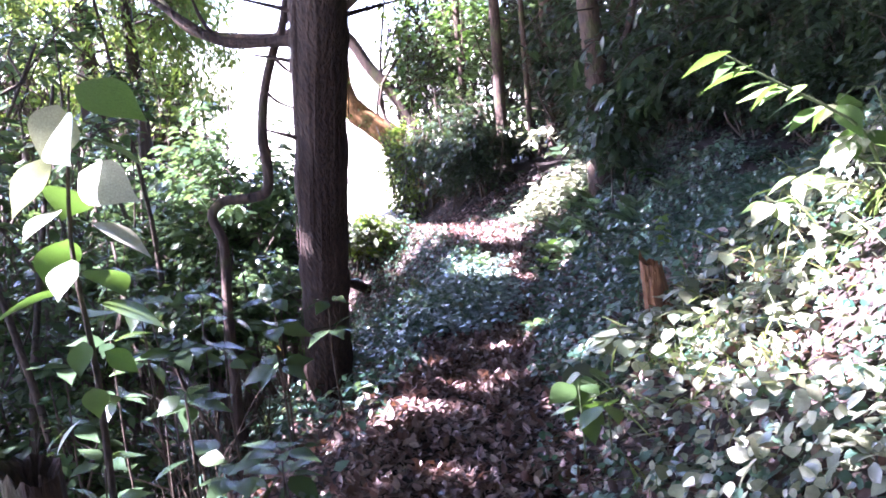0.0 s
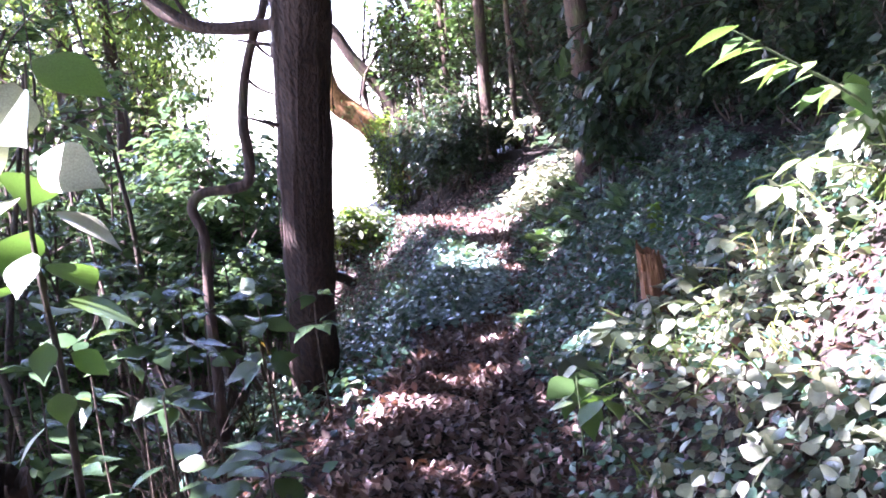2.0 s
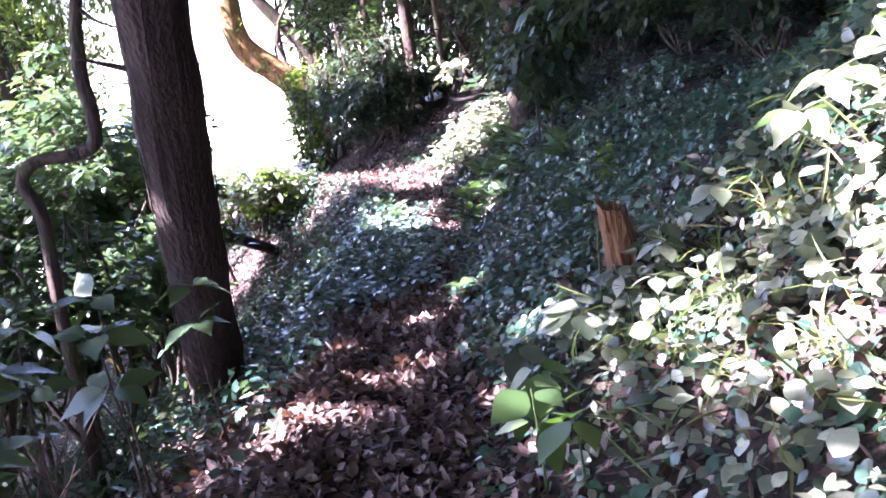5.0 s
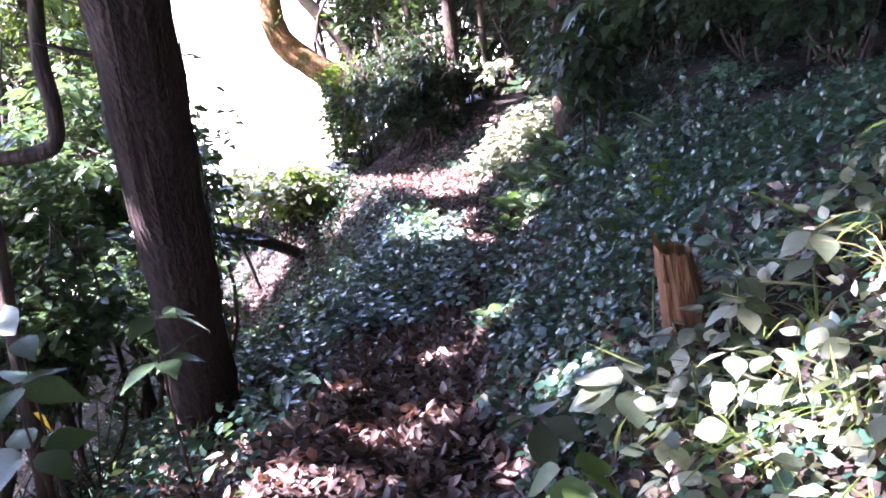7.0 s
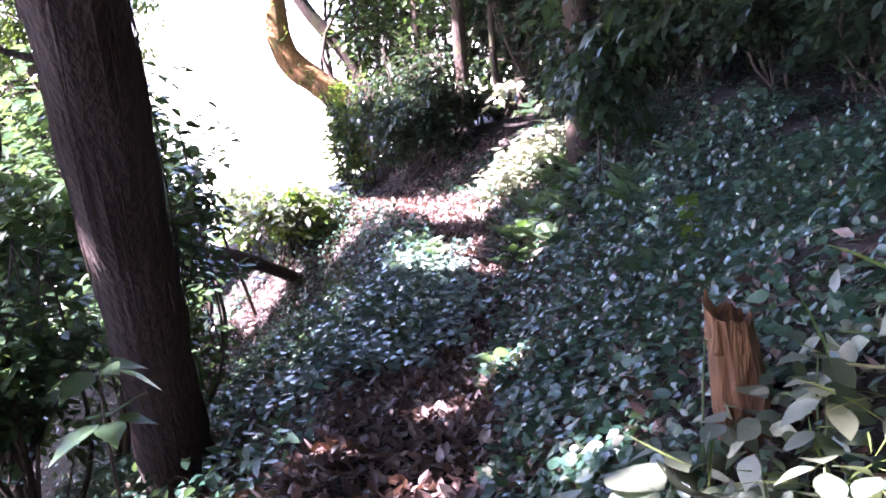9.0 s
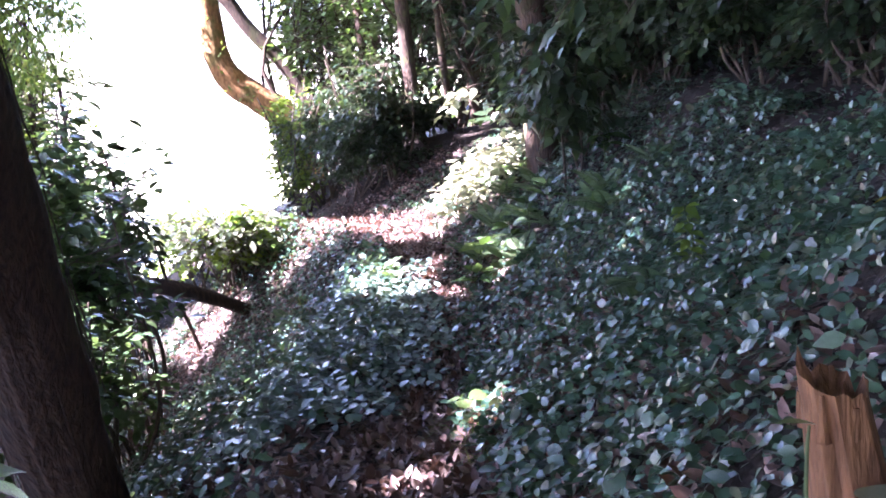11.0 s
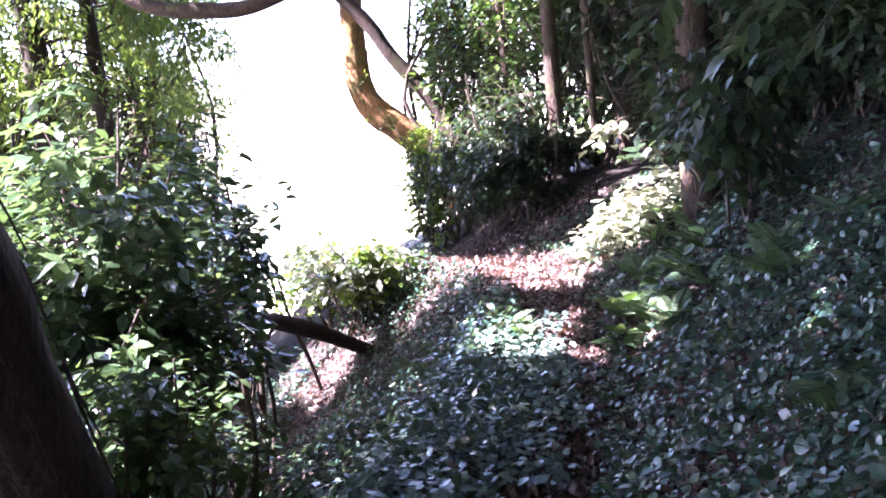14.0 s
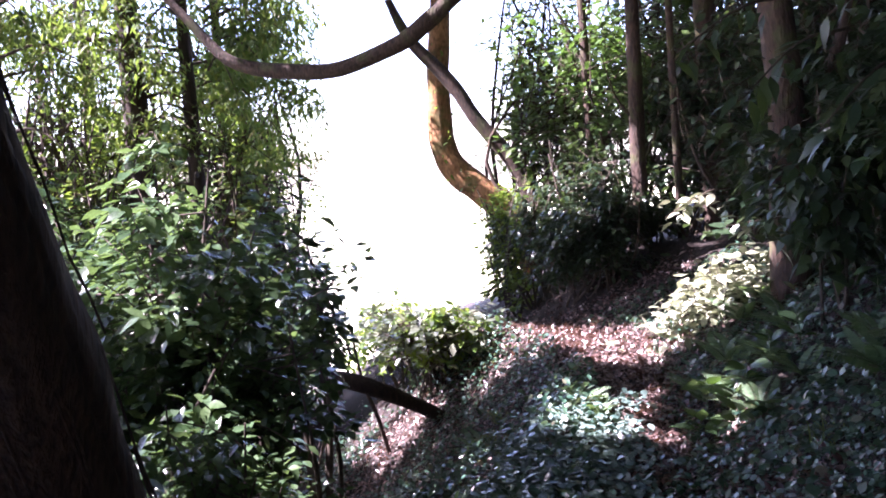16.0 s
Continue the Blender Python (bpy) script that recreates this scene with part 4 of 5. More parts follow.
# overhanging evergreen sprays above the bank: each leaf a part
rg = np.random.default_rng(270)
for i, (x, y, z, dx, dz) in enumerate(((1.35, 7.9, 2.15, -0.5, -0.25), (1.5, 7.6, 1.9, -0.35, -0.3), (1.9, 7.5, 1.75, -0.4, -0.35), (2.2, 7.4, 1.65, -0.3, -0.3), (2.5, 7.5, 1.95, -0.5, -0.2), (3.0, 7.6, 2.1, -0.45, -0.3), (1.8, 6.9, 2.15, -0.4, -0.25), (2.6, 6.6, 2.2, -0.3, -0.3))):
    s = thing("evergreen_spray", (x + 0.35, y + 0.5, z + 0.1), "drooping spray of long glossy blue-green leaves over the bank", "branch", "evergreen sprays")
    b, e = np.array((x + 0.35, y + 0.5, z + 0.1)), np.array((x + dx, y - 0.1, z + dz))
    part("twig", tube("twig", [b, (b + e) / 2 + (0, 0, 0.1), e], [0.012, 0.008, 0.004], STEM, 6, 5, 0.06, seed=i), s)
    for q in range(16):
        u = 0.35 + 0.65 * q / 15
        c = b * (1 - u) + e * u + np.array((0, 0, 0.2 * u * (1 - u)))
        leaf_part(s, c + rg.normal(0, 0.03, 3), 3.6 + rg.normal(0, 1.0), -0.5 + rg.normal(0, 0.3), rg.normal(0, 0.4), rg.uniform(0.13, 0.22), "lance", DARK)
sg = thing("evergreen_spray", (1.55, 11.15, 0.92), "spray of leaves coloured sun-white in the shade of the wood", "branch", "evergreen sprays")
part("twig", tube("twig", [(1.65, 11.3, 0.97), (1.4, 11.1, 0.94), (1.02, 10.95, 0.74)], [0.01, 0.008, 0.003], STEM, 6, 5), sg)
# the white of these leaves is sun glare put into their colour
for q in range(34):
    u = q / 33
    leaf_part(sg, (1.52 - 0.42 * u + rg.normal(0, 0.05), 11.05 + rg.normal(0, 0.07), 0.94 - 0.2 * u + rg.normal(0, 0.07)), 3.3 + rg.normal(0, 0.9), -0.2 + rg.normal(0, 0.3), rg.normal(0, 0.4), rg.uniform(0.1, 0.17), "fine", SUNWHITE)

# ---- ground cover ----
def patch(rng, n, x0, x1, y0, y1):
    return np.stack([rng.uniform(x0, x1, n), rng.uniform(y0, y1, n)], 1)


def from_path(xy):
    return xy[:, 0] - np.interp(xy[:, 1], PY, PX)


def lying(name, xy, lift, size, shape, mat, rng, tilt=0.35, rise=0.05, width=1.0):
    n = len(xy)
    pos = np.stack([xy[:, 0], xy[:, 1], ground_z(xy[:, 0], xy[:, 1]) + lift], 1)
    up = ground_n(xy[:, 0], xy[:, 1]) * 0.6
    up[:, 2] += 0.5
    return leaves(name, pos, rng.random(n) * 6.28, rng.normal(rise, tilt, n), rng.normal(0, tilt, n), size, shape, mat, up, width)


rg = np.random.default_rng(300)
litter = thing("leaf_litter", (0, 4, gz(0, 4)), "brown and pinkish dead leaves covering the footpath", "leaf litter", kind="stuff")
xy = np.vstack([patch(rg, 72000, -1.1, 1.3, -2.0, 11.5), patch(rg, 17000, -4.0, -0.5, -2.0, 11.0), patch(rg, 18000, 0.6, 5.5, -2.0, 11.0), patch(rg, 5000, -2.5, 1.6, 9.0, 13.0), patch(rg, 5000, -2.2, -1.1, 9.4, 11.2)])
d = from_path(xy)
wide = np.interp(xy[:, 1], [2.5, 3.4, 4.6, 5.8, 8.6, 9.4], [0.5, 0.38, 0.33, 0.16, 0.18, 0.45])
keep = (np.abs(d) < wide) | (rg.random(len(xy)) < np.where(d > 0, np.where(xy[:, 1] < 3.4, 0.28, np.where(d > 1.5, 0.08, 0.45)), 0.4))
xy = xy[keep]
n = len(xy)
close = (xy[:, 1] < 6.5) & (np.abs(d[keep]) < 1.2)
for sel, shp in ((close, CURLED), (~close, SIMPLE)):
    k = int(sel.sum())
    part("dead_leaves", lying("dead_leaves", xy[sel], rg.uniform(0.0, 0.035, k), rg.uniform(0.025, 0.065, k), shp, LITTER, rg, 0.5), litter)
for q in range(300):
    x, y = rg.normal(0.08, 0.28), rg.uniform(2.3, 5.0)
    leaf_part(litter, (x, y, gz(x, y) + rg.uniform(0.012, 0.04)), rg.random() * 6.28, rg.normal(0, 0.35), rg.normal(0, 0.4), rg.uniform(0.035, 0.075), "curled", LITTER, "dead_leaf")

ivy = thing("ivy_carpet", (1.5, 5.0, gz(1.5, 5)), "carpet of small dark blue-green ivy leaves over the bank", "ivy", kind="stuff")
xy = np.vstack([patch(rg, 77000, 0.2, 4.8, 1.0, 11.0), patch(rg, 26000, 0.3, 2.8, 3.0, 6.6), patch(rg, 12000, 0.3, 5.5, -2.5, 1.0), patch(rg, 8000, 4.8, 6.5, 1.0, 11.0)])
d = from_path(xy)
clump = np.sin(xy[:, 0] * 5 + 2 * np.sin(xy[:, 1] * 3)) + np.sin(xy[:, 1] * 4.3 + xy[:, 0] * 2)
keep = (d > np.interp(xy[:, 1], [2.5, 3.4, 4.4, 5.6, 8.8, 9.6], [0.36, 0.3, 0.26, 0.14, 0.16, 0.36]) + 0.05 * clump) & (rg.random(len(xy)) < np.clip(0.75 + 0.25 * clump, 0.25, 1) * np.where(d > np.interp(xy[:, 1], [3, 5, 7, 9], [2.3, 2.0, 1.9, 1.9]) + 0.12 * clump, 0.1, 1))
xy = xy[keep]
n = len(xy)
half = rg.random(n) < 0.5
near = xy[:, 1] < 5.6
far = (xy[:, 1] > 7.6) | (xy[:, 0] > 3.2)
for sel, shp in ((half & near & ~far, DISC), (~half & near & ~far, HEART), (half & ~near & ~far, ROUND), (~half & ~near & ~far, OVATE), (far, SIMPLE)):
    k = int(sel.sum())
    part("foliage", lying("foliage", xy[sel], rg.uniform(0.015, 0.09, k), np.where(xy[sel][:, 1] < 6.6, rg.uniform(0.022, 0.05, k), rg.uniform(0.03, 0.065, k)) * (1 + 0.6 * (rg.random(k) < 0.05)), shp, IVY, rg, 0.45, -0.1), ivy)
low = thing("ground_cover", (-1.2, 5.0, gz(-1.2, 5)), "low mixed green ground cover on the falling slope", "ground cover", kind="stuff")
xy = np.vstack([patch(rg, 52000, -3.6, 0.3, 1.5, 11.5), patch(rg, 9000, -5.0, 0.3, -2.5, 1.5), patch(rg, 7000, -6.5, -3.6, 1.5, 11.5)])
d = from_path(xy)
clump = np.sin(xy[:, 0] * 4 + 2 * np.sin(xy[:, 1] * 2.2)) + np.sin(xy[:, 1] * 3.3 - xy[:, 0] * 2)
bare = ((xy[:, 0] + 1.65) / 0.5) ** 2 + ((xy[:, 1] - 10.3) / 0.9) ** 2 < rg.uniform(0.2, 1.1, len(xy))
keep = ~bare & (d < -np.interp(xy[:, 1], [4.6, 5.8, 8.6, 9.4], [0.42, 0.2, 0.2, 0.42])) & (rg.random(len(xy)) < np.clip(0.5 + 0.35 * clump, 0.08, 1) * np.clip((xy[:, 1] - 2.0) / 2.5, 0.25, 1))
xy = xy[keep]
n = len(xy)
close = (xy[:, 1] < 6.5) & (xy[:, 0] > -2.2)
for sel, shp in ((close, OVATE), (~close, SIMPLE)):
    k = int(sel.sum())
    part("foliage", lying("foliage", xy[sel], rg.uniform(0.02, 0.22, k), rg.uniform(0.035, 0.075, k), shp, IVY, rg, 0.45, 0.0), low)

hl = thing("sunlit_herbs", (1.25, 9.75, gz(1.25, 9.75)), "leafy herbs coloured sun-white in a patch of sun below the dark trunk", "ground plant")
# herb leaves whitened in colour to strengthen the patch of sun
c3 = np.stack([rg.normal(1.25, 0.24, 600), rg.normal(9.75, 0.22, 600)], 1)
part("foliage", leaves("foliage", np.stack([c3[:, 0], c3[:, 1], ground_z(c3[:, 0], c3[:, 1]) + rg.uniform(0.03, 0.32, 600)], 1), rg.random(600) * 6.28, rg.normal(-0.1, 0.35, 600), rg.normal(0, 0.35, 600), rg.uniform(0.06, 0.13, 600), OVATE, SUNWHITE), hl)
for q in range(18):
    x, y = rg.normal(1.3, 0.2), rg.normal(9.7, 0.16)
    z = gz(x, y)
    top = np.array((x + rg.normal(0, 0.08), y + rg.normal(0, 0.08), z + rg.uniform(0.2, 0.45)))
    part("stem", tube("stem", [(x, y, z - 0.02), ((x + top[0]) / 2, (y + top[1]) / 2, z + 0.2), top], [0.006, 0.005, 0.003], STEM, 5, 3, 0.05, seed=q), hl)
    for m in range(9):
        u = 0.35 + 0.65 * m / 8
        leaf_part(hl, np.array((x, y, z)) * (1 - u) + top * u + rg.normal(0, 0.02, 3), m * 2.4 + rg.normal(0, 0.4), rg.normal(-0.15, 0.3), rg.normal(0, 0.3), rg.uniform(0.09, 0.15), "fine", SUNWHITE)

# the mound of larger blue-green leaves at the path's edge
mound = thing("ivy_mound", (0.05, 6.6, gz(0.05, 6.6)), "mound of round dusty blue-green leaves at the path's edge", "ground plant")
xy = patch(rg, 13000, -0.9, 0.75, 5.2, 8.6)
shape_ = ((xy[:, 0] - 0.02 - 0.14 * (xy[:, 1] - 6.6)) / 0.50) ** 2 + ((xy[:, 1] - 6.75) / 1.7) ** 2
xy = xy[shape_ < 1 + 0.3 * np.sin(xy[:, 0] * 9 + xy[:, 1] * 7) + rg.normal(0, 0.25, len(xy))][:5200]
near = xy[:, 1] < 6.5
few = xy[near][:300]
rest = np.vstack([xy[near][300:], xy[~near]])
part("foliage", lying("foliage", rest, rg.uniform(0.02, 0.10, len(rest)), rg.uniform(0.035, 0.066, len(rest)), DISC, MOUND, rg, 0.36, -0.12), mound)
for x, y in few:
    leaf_part(mound, (x, y, gz(x, y) + rg.uniform(0.04, 0.11)), rg.random() * 6.28, rg.normal(-0.12, 0.25), rg.normal(0, 0.25), rg.uniform(0.045, 0.075), "round", MOUND)

# broad ground leaves on the sunlit near bank; the whiter ones have sunlight painted in
herb = thing("bank_herbs", (1.1, 2.3, gz(1.1, 2.3)), "rounded leaves, many coloured sun-white, crowding the sunlit bank", "ground plant")
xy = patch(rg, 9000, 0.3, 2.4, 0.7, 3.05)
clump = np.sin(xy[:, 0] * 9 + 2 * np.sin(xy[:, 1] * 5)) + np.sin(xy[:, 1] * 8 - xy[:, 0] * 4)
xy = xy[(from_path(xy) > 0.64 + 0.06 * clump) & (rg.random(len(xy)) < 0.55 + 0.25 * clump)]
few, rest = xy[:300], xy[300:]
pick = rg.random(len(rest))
for lo, hi, shp, mat in ((0.0, 0.3, DISC, HERB), (0.3, 0.6, HEART, HERB), (0.6, 0.85, DISC, SUNWHITE), (0.85, 1.0, OVATE, SUNWHITE)):
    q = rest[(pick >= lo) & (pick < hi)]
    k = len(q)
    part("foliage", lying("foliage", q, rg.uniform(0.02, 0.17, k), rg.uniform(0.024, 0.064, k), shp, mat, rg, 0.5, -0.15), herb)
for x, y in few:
    leaf_part(herb, (x, y, gz(x, y) + rg.uniform(0.06, 0.20)), rg.random() * 6.28, rg.normal(-0.15, 0.3), rg.normal(0, 0.3), rg.uniform(0.04, 0.08), "round", HERB if rg.random() < 0.5 else SUNWHITE)

straw = thing("dry_grass", (1.0, 2.6, gz(1.0, 2.6)), "dry straw-coloured grass stalks among the herbs", "grass", kind="stuff")
xy = patch(rg, 150, 0.6, 1.7, 1.7, 2.9)
part("stalks", lying("stalks", xy, rg.uniform(0.06, 0.2, 150), rg.uniform(0.10, 0.22, 150), LANCE, GRASS, rg, 0.5, 0.25, 0.12), straw)

# ---- the broken stump ----
def stump(x, y, top, r, label, mat, seed, lean=0.0, bottom=None):
    rng = np.random.default_rng(seed)
    z = gz(x, y) if bottom is None else bottom
    root = thing("stump", (x, y, z), label, "stump")
    n, rows = 22, 9
    th = np.linspace(0, 2 * np.pi, n, endpoint=False)
    jag = rng.normal(0, 0.009, n) + 0.018 * np.cos(th - 2.5)
    flute = 1 + 0.05 * rng.normal(0, 1, n)
    V = []
    for i in range(rows):
        u = i / (rows - 1)
        zz = (z - 0.08) * (1 - u) + (top + jag) * u
        rr = r * flute * (1.25 - 0.33 * u + 0.05 * math.sin(5 * u))
        V.append(np.stack([x + lean * u + rr * np.cos(th), y + rr * np.sin(th), zz + 0 * th], 1))
    inner = V[-1].copy()
    inner[:, :2] = (inner[:, :2] - (x + lean, y)) * 0.62 + (x + lean, y)
    inner[:, 2] -= 0.02 + rng.random(n) * 0.03
    V += [inner, np.array([[x + lean, y, top - 0.07]])]
    j, k = np.arange(n), (np.arange(n) + 1) % n
    Q = np.concatenate([np.stack([q * n + j, q * n + k, (q + 1) * n + k, (q + 1) * n + j], 1) for q in range(rows)])
    T = np.stack([rows * n + j, rows * n + k, np.full(n, (rows + 1) * n)], 1)
    part("wood", raw_mesh("wood", np.vstack(V), [Q, T], mat, False), root)
    for i in range(7):
        a = rng.random() * 6.28
        part("splinter", tube("splinter", [(x + lean + r * 0.75 * math.cos(a), y + r * 0.75 * math.sin(a), top - 0.08), (x + lean + r * 0.85 * math.cos(a), y + r * 0.85 * math.sin(a), top + rng.uniform(-0.03, 0.004))], [0.010, 0.004], mat, 5, 3, 0.2, seed=i), root)
    return root


stump(0.925, 3.05, 0.775, 0.052, "broken reddish-brown stump with a splintered top on the bank", ROTWOOD, 3, -0.06, gz(0.925, 3.05))
stump(-1.04, 1.45, 0.72, 0.075, "dark mossy stump among the plants", BARK, 4)

# ---- plants near the path ----
near = thing("broadleaf_sapling", (-0.71, 1.15, gz(-0.71, 1.15)), "tall sapling with large green leaves, the upper ones coloured sun-white", "sapling", "saplings beside the path")
part("stem", tube("stem", [(-0.72, 1.16, gz(-0.71, 1.15) - 0.05), (-0.71, 1.15, 0.76), (-0.705, 1.15, 1.05), (-0.715, 1.15, 1.33), (-0.67, 1.14, 1.62)], [0.009, 0.008, 0.007, 0.005, 0.002], STEM, 7, 6, 0.06), near)
rg = np.random.default_rng(401)
# sunlight on the upper leaves is painted in by their whiter material
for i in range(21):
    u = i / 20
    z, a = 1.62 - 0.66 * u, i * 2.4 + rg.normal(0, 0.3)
    leaf_part(near, (-0.69 - 0.03 * u + 0.03 * math.cos(a), 1.15 + 0.03 * math.sin(a), z), a, -0.35 + rg.normal(0, 0.25), rg.normal(0.3, 0.35), rg.uniform(0.10, 0.16) if u < 0.75 else 0.08, "broad", SUNWHITE if u < 0.5 and i % 3 else FRESH)
sapling("broadleaf_sapling", "slim sapling with drooping green leaves", (-0.72, 1.75, gz(-0.72, 1.75)), (-0.74, 1.75, 0.78), 3, 3, 0.11, BROAD, "broad", seed=402, first=0.4, bend=0.02)
for i, (x, y, z, w, p, s) in enumerate(((-1.2, 2.7, 0.83, 2, 5, 0.14), (-0.98, 2.75, 0.84, 2, 6, 0.14), (-1.29, 2.6, 0.71, 2, 6, 0.14), (-1.07, 2.7, 0.62, 2, 6, 0.14), (-0.91, 2.8, 0.73, 2, 6, 0.14), (-0.74, 2.9, 0.64, 2, 6, 0.15), (-1.03, 2.65, 0.42, 1, 6, 0.15), (-0.75, 3.0, 0.73, 1, 6, 0.13),
        (-1.53, 2.7, 0.59, 2, 5, 0.14), (-0.60, 3.55, 0.58, 2, 6, 0.15), (-0.645, 2.4, 0.31, 2, 7, 0.17), (-0.80, 2.35, 0.24, 1, 6, 0.16), (-1.4, 3.3, 0.7, 2, 5, 0.13), (-1.6, 3.7, 0.75, 2, 5, 0.13), (-1.2, 2.2, 0.40, 2, 5, 0.13))):
    sapling("evergreen_sapling", "young evergreen with whorls of long glossy grey-green leaves", (x + 0.03, y + 0.02, gz(x, y)), (x, y, z), w, p, s, BROAD, "fine", 410 + i, 0.006, first=0.55, bend=0.02)
shrub("young_tree", "young tree with dark leaves overhanging the slope", -2.4, 4.0, 2.5, 0.55, 700, 0.10, BROAD, OVATE, 3, 446, 0.62, STEM, "tree", group="saplings beside the path")
shrub("young_tree", "young tree with dark leaves overhanging the slope", -2.3, 4.9, 2.9, 0.6, 800, 0.10, BROAD, OVATE, 3, 447, 0.6, STEM, "tree", group="saplings beside the path")
s = thing("yellow_leaf", (-0.76, 3.0, 0.52), "single yellow leaf caught in a sapling", "leaf")
leaf_part(s, (-0.755, 3.0, 0.53), 0.5, -0.9, 0.2, 0.07, "fine", YELLOW)
# twiggy undergrowth at the foot of the conifer
rg = np.random.default_rng(440)
for i in range(16):
    x, y = rg.uniform(-1.8, -0.95), rg.uniform(2.6, 4.4)
    z = gz(x, y)
    t = thing("dry_twig", (x, y, z), "thin dark twig standing in the undergrowth", "twig", "twigs")
    part("twig", tubes("twig", [([(x, y, z - 0.02), (x + rg.normal(0, 0.05), y + rg.normal(0, 0.05), z + 0.25), (x + rg.normal(0, 0.14), y + rg.normal(0, 0.1), z + rg.uniform(0.35, 0.75))], [0.005, 0.004, 0.002]) for _ in range(4)], STEM, 5), t)
for i in range(26):
    x = rg.normal(0.1, 0.4)
    y = rg.uniform(2.4, 7.0)
    a, L = rg.random() * 6.28, rg.uniform(0.1, 0.35)
    x1, y1 = x + L * math.cos(a), y + L * math.sin(a)
    t = thing("fallen_twig", (x, y, gz(x, y)), "thin brown twig lying on the leaf litter", "twig", "fallen twigs")
    part("twig", tubes("twig", [([(x, y, gz(x, y) + 0.025), ((x + x1) / 2 + 0.01, (y + y1) / 2, gz((x + x1) / 2, (y + y1) / 2) + 0.035), (x1, y1, gz(x1, y1) + 0.03)], [0.004, 0.0035, 0.002])], STEM, 5), t)

st = thing("young_shoot", (0.80, 3.0, gz(0.80, 3.0)), "single bright yellow-green leaf beside the stump", "plant")
part("stem", tubes("stem", [([(0.80, 3.0, gz(0.80, 3.0) - 0.02), (0.80, 3.0, 0.66), (0.805, 3.0, 0.735)], [0.003, 0.003, 0.002])], GREENSTEM, 5), st)
leaf_part(st, (0.815, 3.0, 0.735), 2.9, 0.2, 0.3, 0.055, "round", FRESH)
st = thing("yellow_leaf", (1.62, 4.05, gz(1.62, 4.05)), "fallen yellow leaf on the ivy", "leaf")
leaf_part(st, (1.62, 4.05, gz(1.62, 4.05) + 0.09), 3.3, 0.1, 0.2, 0.085, "lance", YELLOW)

# the leafy branch reaching in over the bank
arm = thing("overhanging_branch", (1.8, 2.4, gz(1.8, 2.4)), "leafy green branch with pointed leaves, some coloured sun-white, over the bank", "sapling")
A = [(1.8, 2.4, gz(1.8, 2.4) - 0.03), (1.6, 2.38, 1.05), (1.4, 2.3, 1.32), (1.2, 2.1, 1.42), (1.02, 1.95, 1.49), (0.80, 1.9, 1.61)]
part("stem", tube("stem", A, [0.012, 0.010, 0.007, 0.005, 0.004, 0.002], GREENSTEM, 6, 8), arm)
rg = np.random.default_rng(450)
for q in range(13):
    u = q / 12
    leaf_part(arm, (0.82 + 0.34 * u, 1.9 + 0.16 * u + rg.normal(0, 0.02), 1.60 - 0.16 * u + rg.normal(0, 0.015)), 3.14 + (1 if q % 2 else -1) * rg.uniform(0.3, 0.8), -0.2 + rg.normal(0, 0.15), rg.normal(0, 0.3), rg.uniform(0.10, 0.16), "lance", FRESH)
for x, y, z in ((1.12, 2.33, 1.11), (1.32, 2.35, 1.42), (1.44, 2.35, 1.33), (1.22, 2.35, 1.19), (1.35, 2.34, 0.99), (1.27, 2.32, 0.87), (1.47, 2.35, 0.9), (1.48, 2.36, 1.12), (1.37, 2.34, 1.30), (1.58, 2.36, 1.25)):
    part("twig", tubes("twig", [([(1.6, 2.38, min(z + 0.02, 1.06)), ((x + 1.6) / 2, 2.36, z + 0.05), (x, y, z)], [0.005, 0.004, 0.002])], GREENSTEM, 5), arm)
    # every other leaf takes the whitened colour, as if struck by sun
    for q in range(5):
        a = 2.6 + 1.15 * (q - 2) + rg.normal(0, 0.25)
        leaf_part(arm, (x + 0.02 * math.cos(a), y + 0.02 * math.sin(a), z), a, -0.25 + rg.normal(0, 0.3), rg.normal(0, 0.35), rg.uniform(0.09, 0.16), "fine", SUNWHITE if q % 2 else FRESH)

# broad-leaved herbs and grasses on the bank
for i, (x, y, h, w, p, s) in enumerate(((0.47, 2.45, 0.32, 2, 4, 0.13), (0.52, 2.6, 0.26, 2, 4, 0.13), (0.55, 2.33, 0.22, 1, 5, 0.13), (0.70, 2.82, 0.20, 1, 5, 0.16), (0.53, 3.12, 0.18, 1, 5, 0.15), (0.85, 2.97, 0.14, 2, 4, 0.075), (0.80, 2.70, 0.24, 2, 4, 0.085), (0.92, 2.72, 0.22, 2, 4, 0.09), (0.86, 2.60, 0.2, 2, 4, 0.10), (0.97, 2.86, 0.2, 2, 3, 0.08), (0.66, 2.85, 0.22, 2, 3, 0.10), (0.74, 3.0, 0.18, 2, 3, 0.08), (1.1, 2.75, 0.2, 2, 4, 0.10), (1.45, 2.5, 0.25, 2, 4, 0.11))):
    z = gz(x, y)
    sapling("broadleaf_herb", "low herb with broad green leaves beside the path", (x, y, z), (x - 0.02, y - 0.02, z + h), w, p, s * (1.0 if i < 3 else 0.85), FRESH if i < 3 else HERB, "round" if i % 2 else "broad", 460 + i, 0.004, GREENSTEM, -0.25, 0.4, 0.01, "herbs beside the path", "plant")
z = gz(1.42, 5.0)
sapling("yellow_green_plant", "upright yellow-green plant standing out of the ivy", (1.42, 5.0, z), (1.40, 5.0, z + 0.28), 7, 4, 0.07, LIGHT, "fine", 470, 0.006, GREENSTEM, -0.2, 0.2, 0.01, "herbs beside the path", "plant")
z = gz(1.9, 7.8)
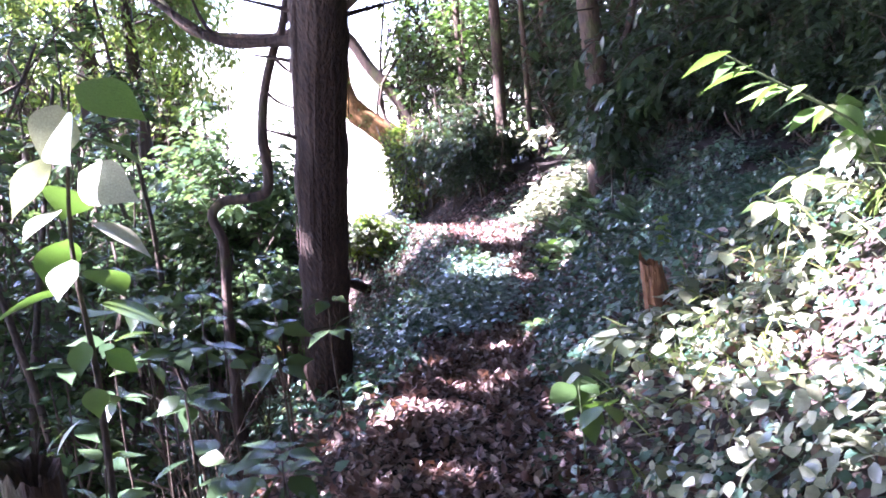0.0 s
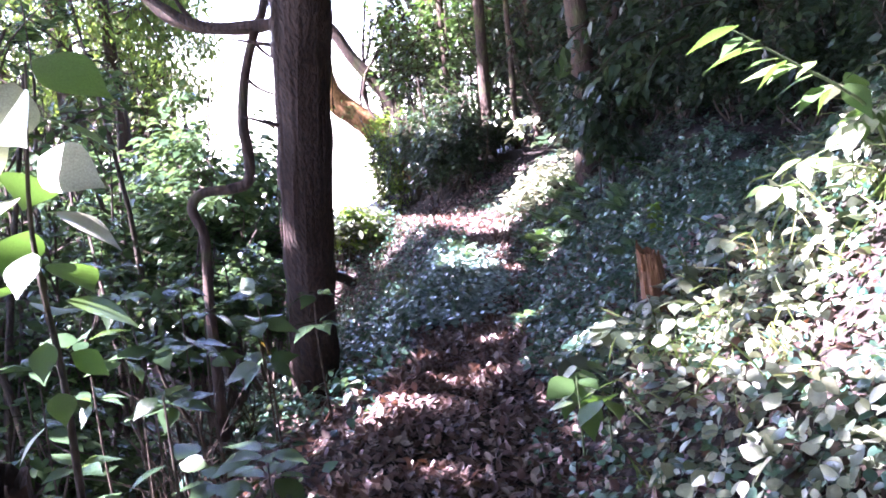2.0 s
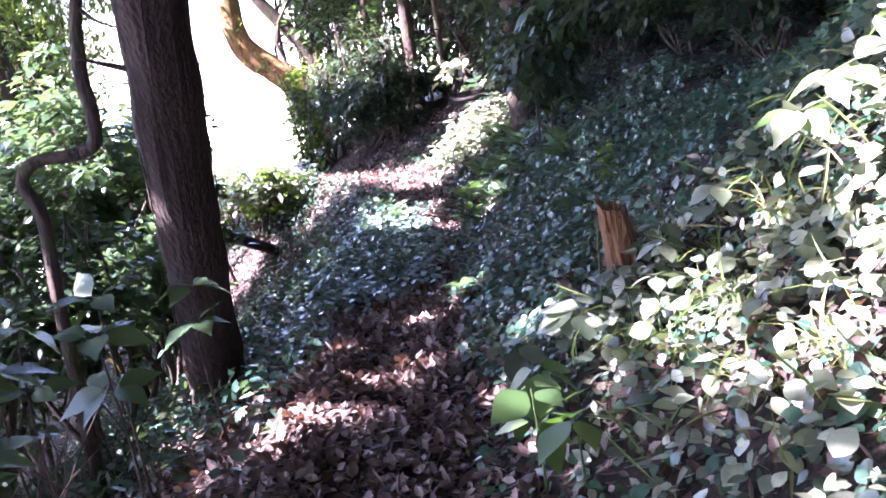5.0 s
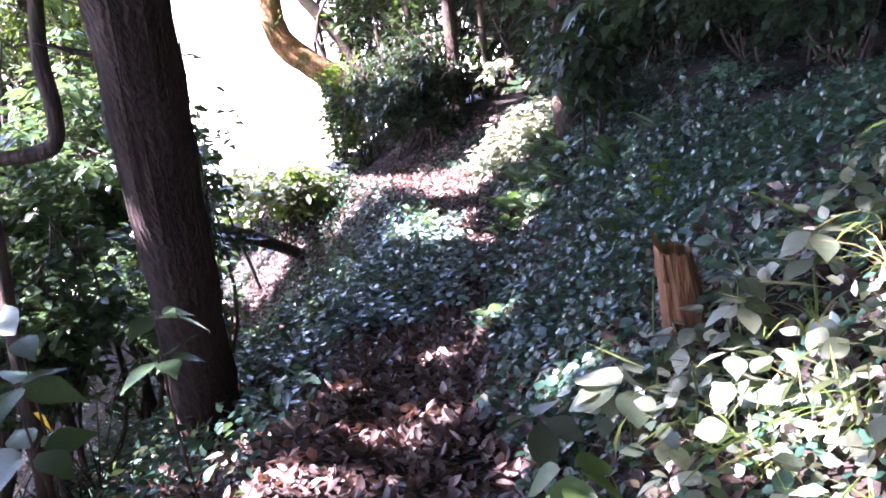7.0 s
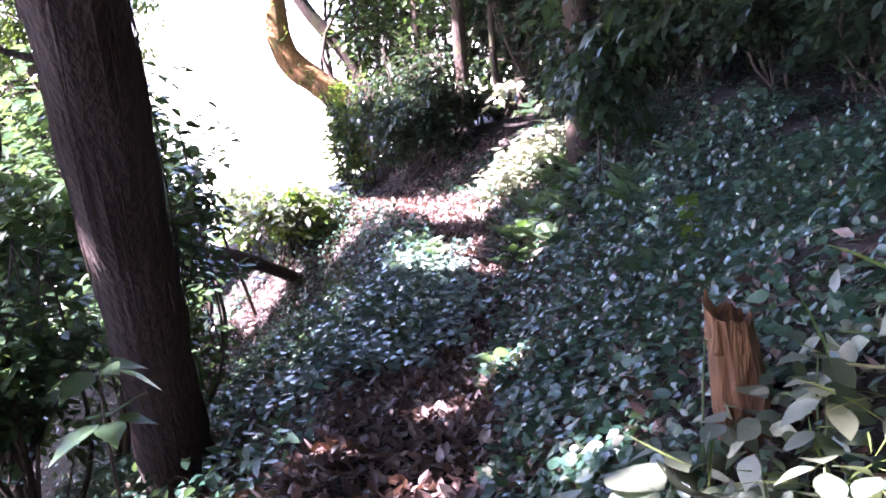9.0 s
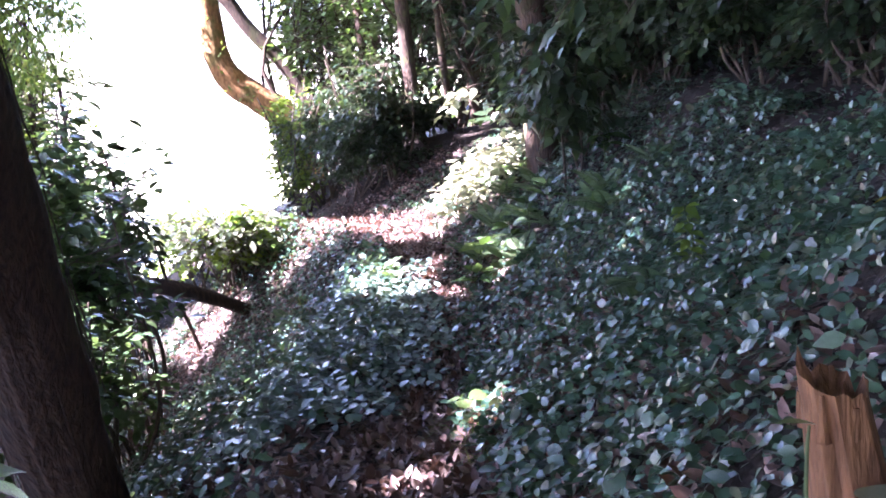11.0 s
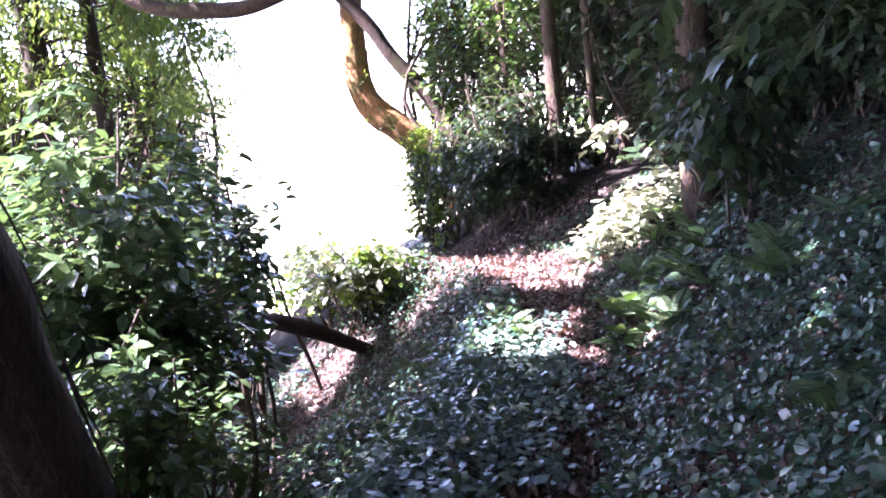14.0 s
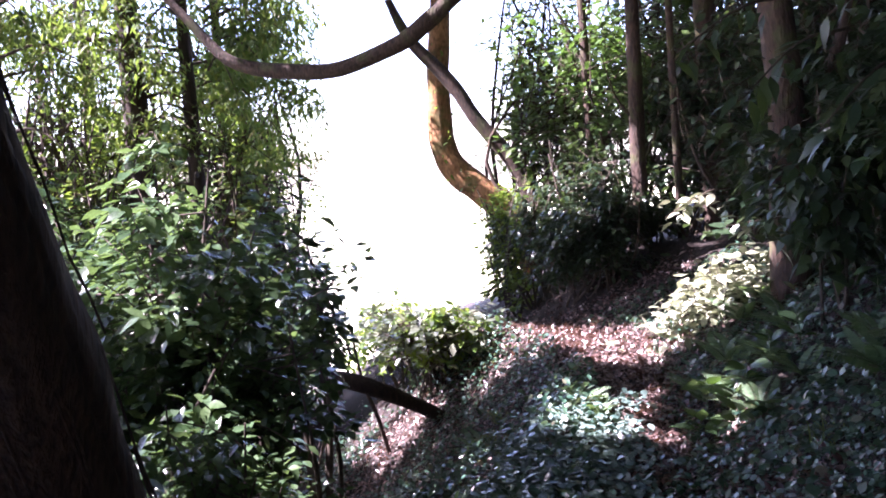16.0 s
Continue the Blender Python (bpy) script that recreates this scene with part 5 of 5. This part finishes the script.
sapling("broadleaf_herb", "herb with large pale leaves below the dark trunk", (1.9, 7.8, z), (1.9, 7.8, z + 0.25), 2, 4, 0.17, BROAD, "fine", 471, 0.006, GREENSTEM, 0.1, 0.5, 0.01, "herbs beside the path", "plant")
z = gz(0.53, 5.17)
sapling("pale_herb", "small herb with three pale round leaves at the path's edge", (0.54, 5.18, z), (0.53, 5.17, z + 0.10), 1, 3, 0.085, FRESH, "round", 472, 0.003, GREENSTEM, 0.0, 0.6, 0.005, "herbs beside the path", "plant")
for i, (x, y, n, L) in enumerate(((0.98, 2.35, 24, 0.26), (0.85, 2.45, 20, 0.22), (1.2, 2.55, 30, 0.28), (1.0, 1.9, 24, 0.22), (0.9, 2.1, 20, 0.2), (1.08, 2.7, 20, 0.24), (0.62, 2.75, 12, 0.16), (0.95, 2.62, 14, 0.28), (0.78, 2.68, 12, 0.22), (0.54, 4.45, 40, 0.16), (0.53, 4.7, 40, 0.18), (0.50, 4.95, 36, 0.18), (1.25, 2.75, 22, 0.3), (1.45, 2.3, 22, 0.3), (0.6, 2.0, 20, 0.22), (-0.35, 8.4, 40, 0.3), (-0.2, 7.6, 30, 0.22), (0.25, 8.3, 40, 0.26), (-0.45, 9.3, 36, 0.3), (1.3, 6.5, 30, 0.3))):
    grass_tuft(x, y, n, L, 480 + i, lean=(-0.2, -0.1))
for i, (x, y, L, f) in enumerate(((1.15, 8.0, 0.32, 8), (1.38, 8.1, 0.34, 8), (1.0, 8.25, 0.3, 8), (1.45, 7.6, 0.32, 7), (1.22, 7.55, 0.28, 7), (1.62, 6.8, 0.3, 7), (1.2, 8.55, 0.36, 8), (1.55, 8.4, 0.34, 7), (0.33, 8.15, 0.22, 7), (0.22, 8.35, 0.24, 7), (1.6, 9.6, 0.36, 7), (1.42, 9.3, 0.36, 7), (1.75, 7.3, 0.3, 6), (1.95, 6.9, 0.3, 6), (-0.5, 8.6, 0.3, 6))):
    fern(x, y, L, f, 500 + i)
fern(1.32, 5.2, 0.40, 3, 520, 3.7, "pale fern with long fronds over the ivy")
for i, (x, y, h, p, q) in enumerate(((1.0, 8.1, 0.2, 6, 0.17), (1.2, 7.85, 0.22, 6, 0.16), (0.92, 7.75, 0.16, 5, 0.16), (1.08, 7.4, 0.16, 5, 0.15), (1.34, 7.9, 0.22, 6, 0.16), (1.5, 7.9, 0.2, 5, 0.15))):
    z = gz(x, y)
    sapling("broadleaf_herb", "low herb with long strap-shaped green leaves on the bank", (x, y, z), (x, y, z + h), 2, p, q, FRESH if i % 3 == 0 else BROAD, "fine", 540 + i, 0.005, GREENSTEM, 0.35, 0.3, 0.01, "herbs beside the path", "plant")

# ---- woods behind and beside ----
for i, (x, y) in enumerate(((-3.0, -3.0), (0.5, -5.0), (3.0, -3.5), (-6.5, -1.0), (5.0, 0.0), (-5.0, -6.0), (7.0, 3.0), (-7.5, 4.0), (3.8, -7.0), (-1.5, -7.5), (8.0, -4.0), (-9.0, -5.0))):
    shrub("broadleaf_tree", "dense broadleaf tree closing the wood behind the path", x, y, gz(x, y) + 5.5, 2.2, 2600, 0.34, CANOPY, SIMPLE, 5, 600 + i, 0.05, BARK, "tree", group="trees behind the path")
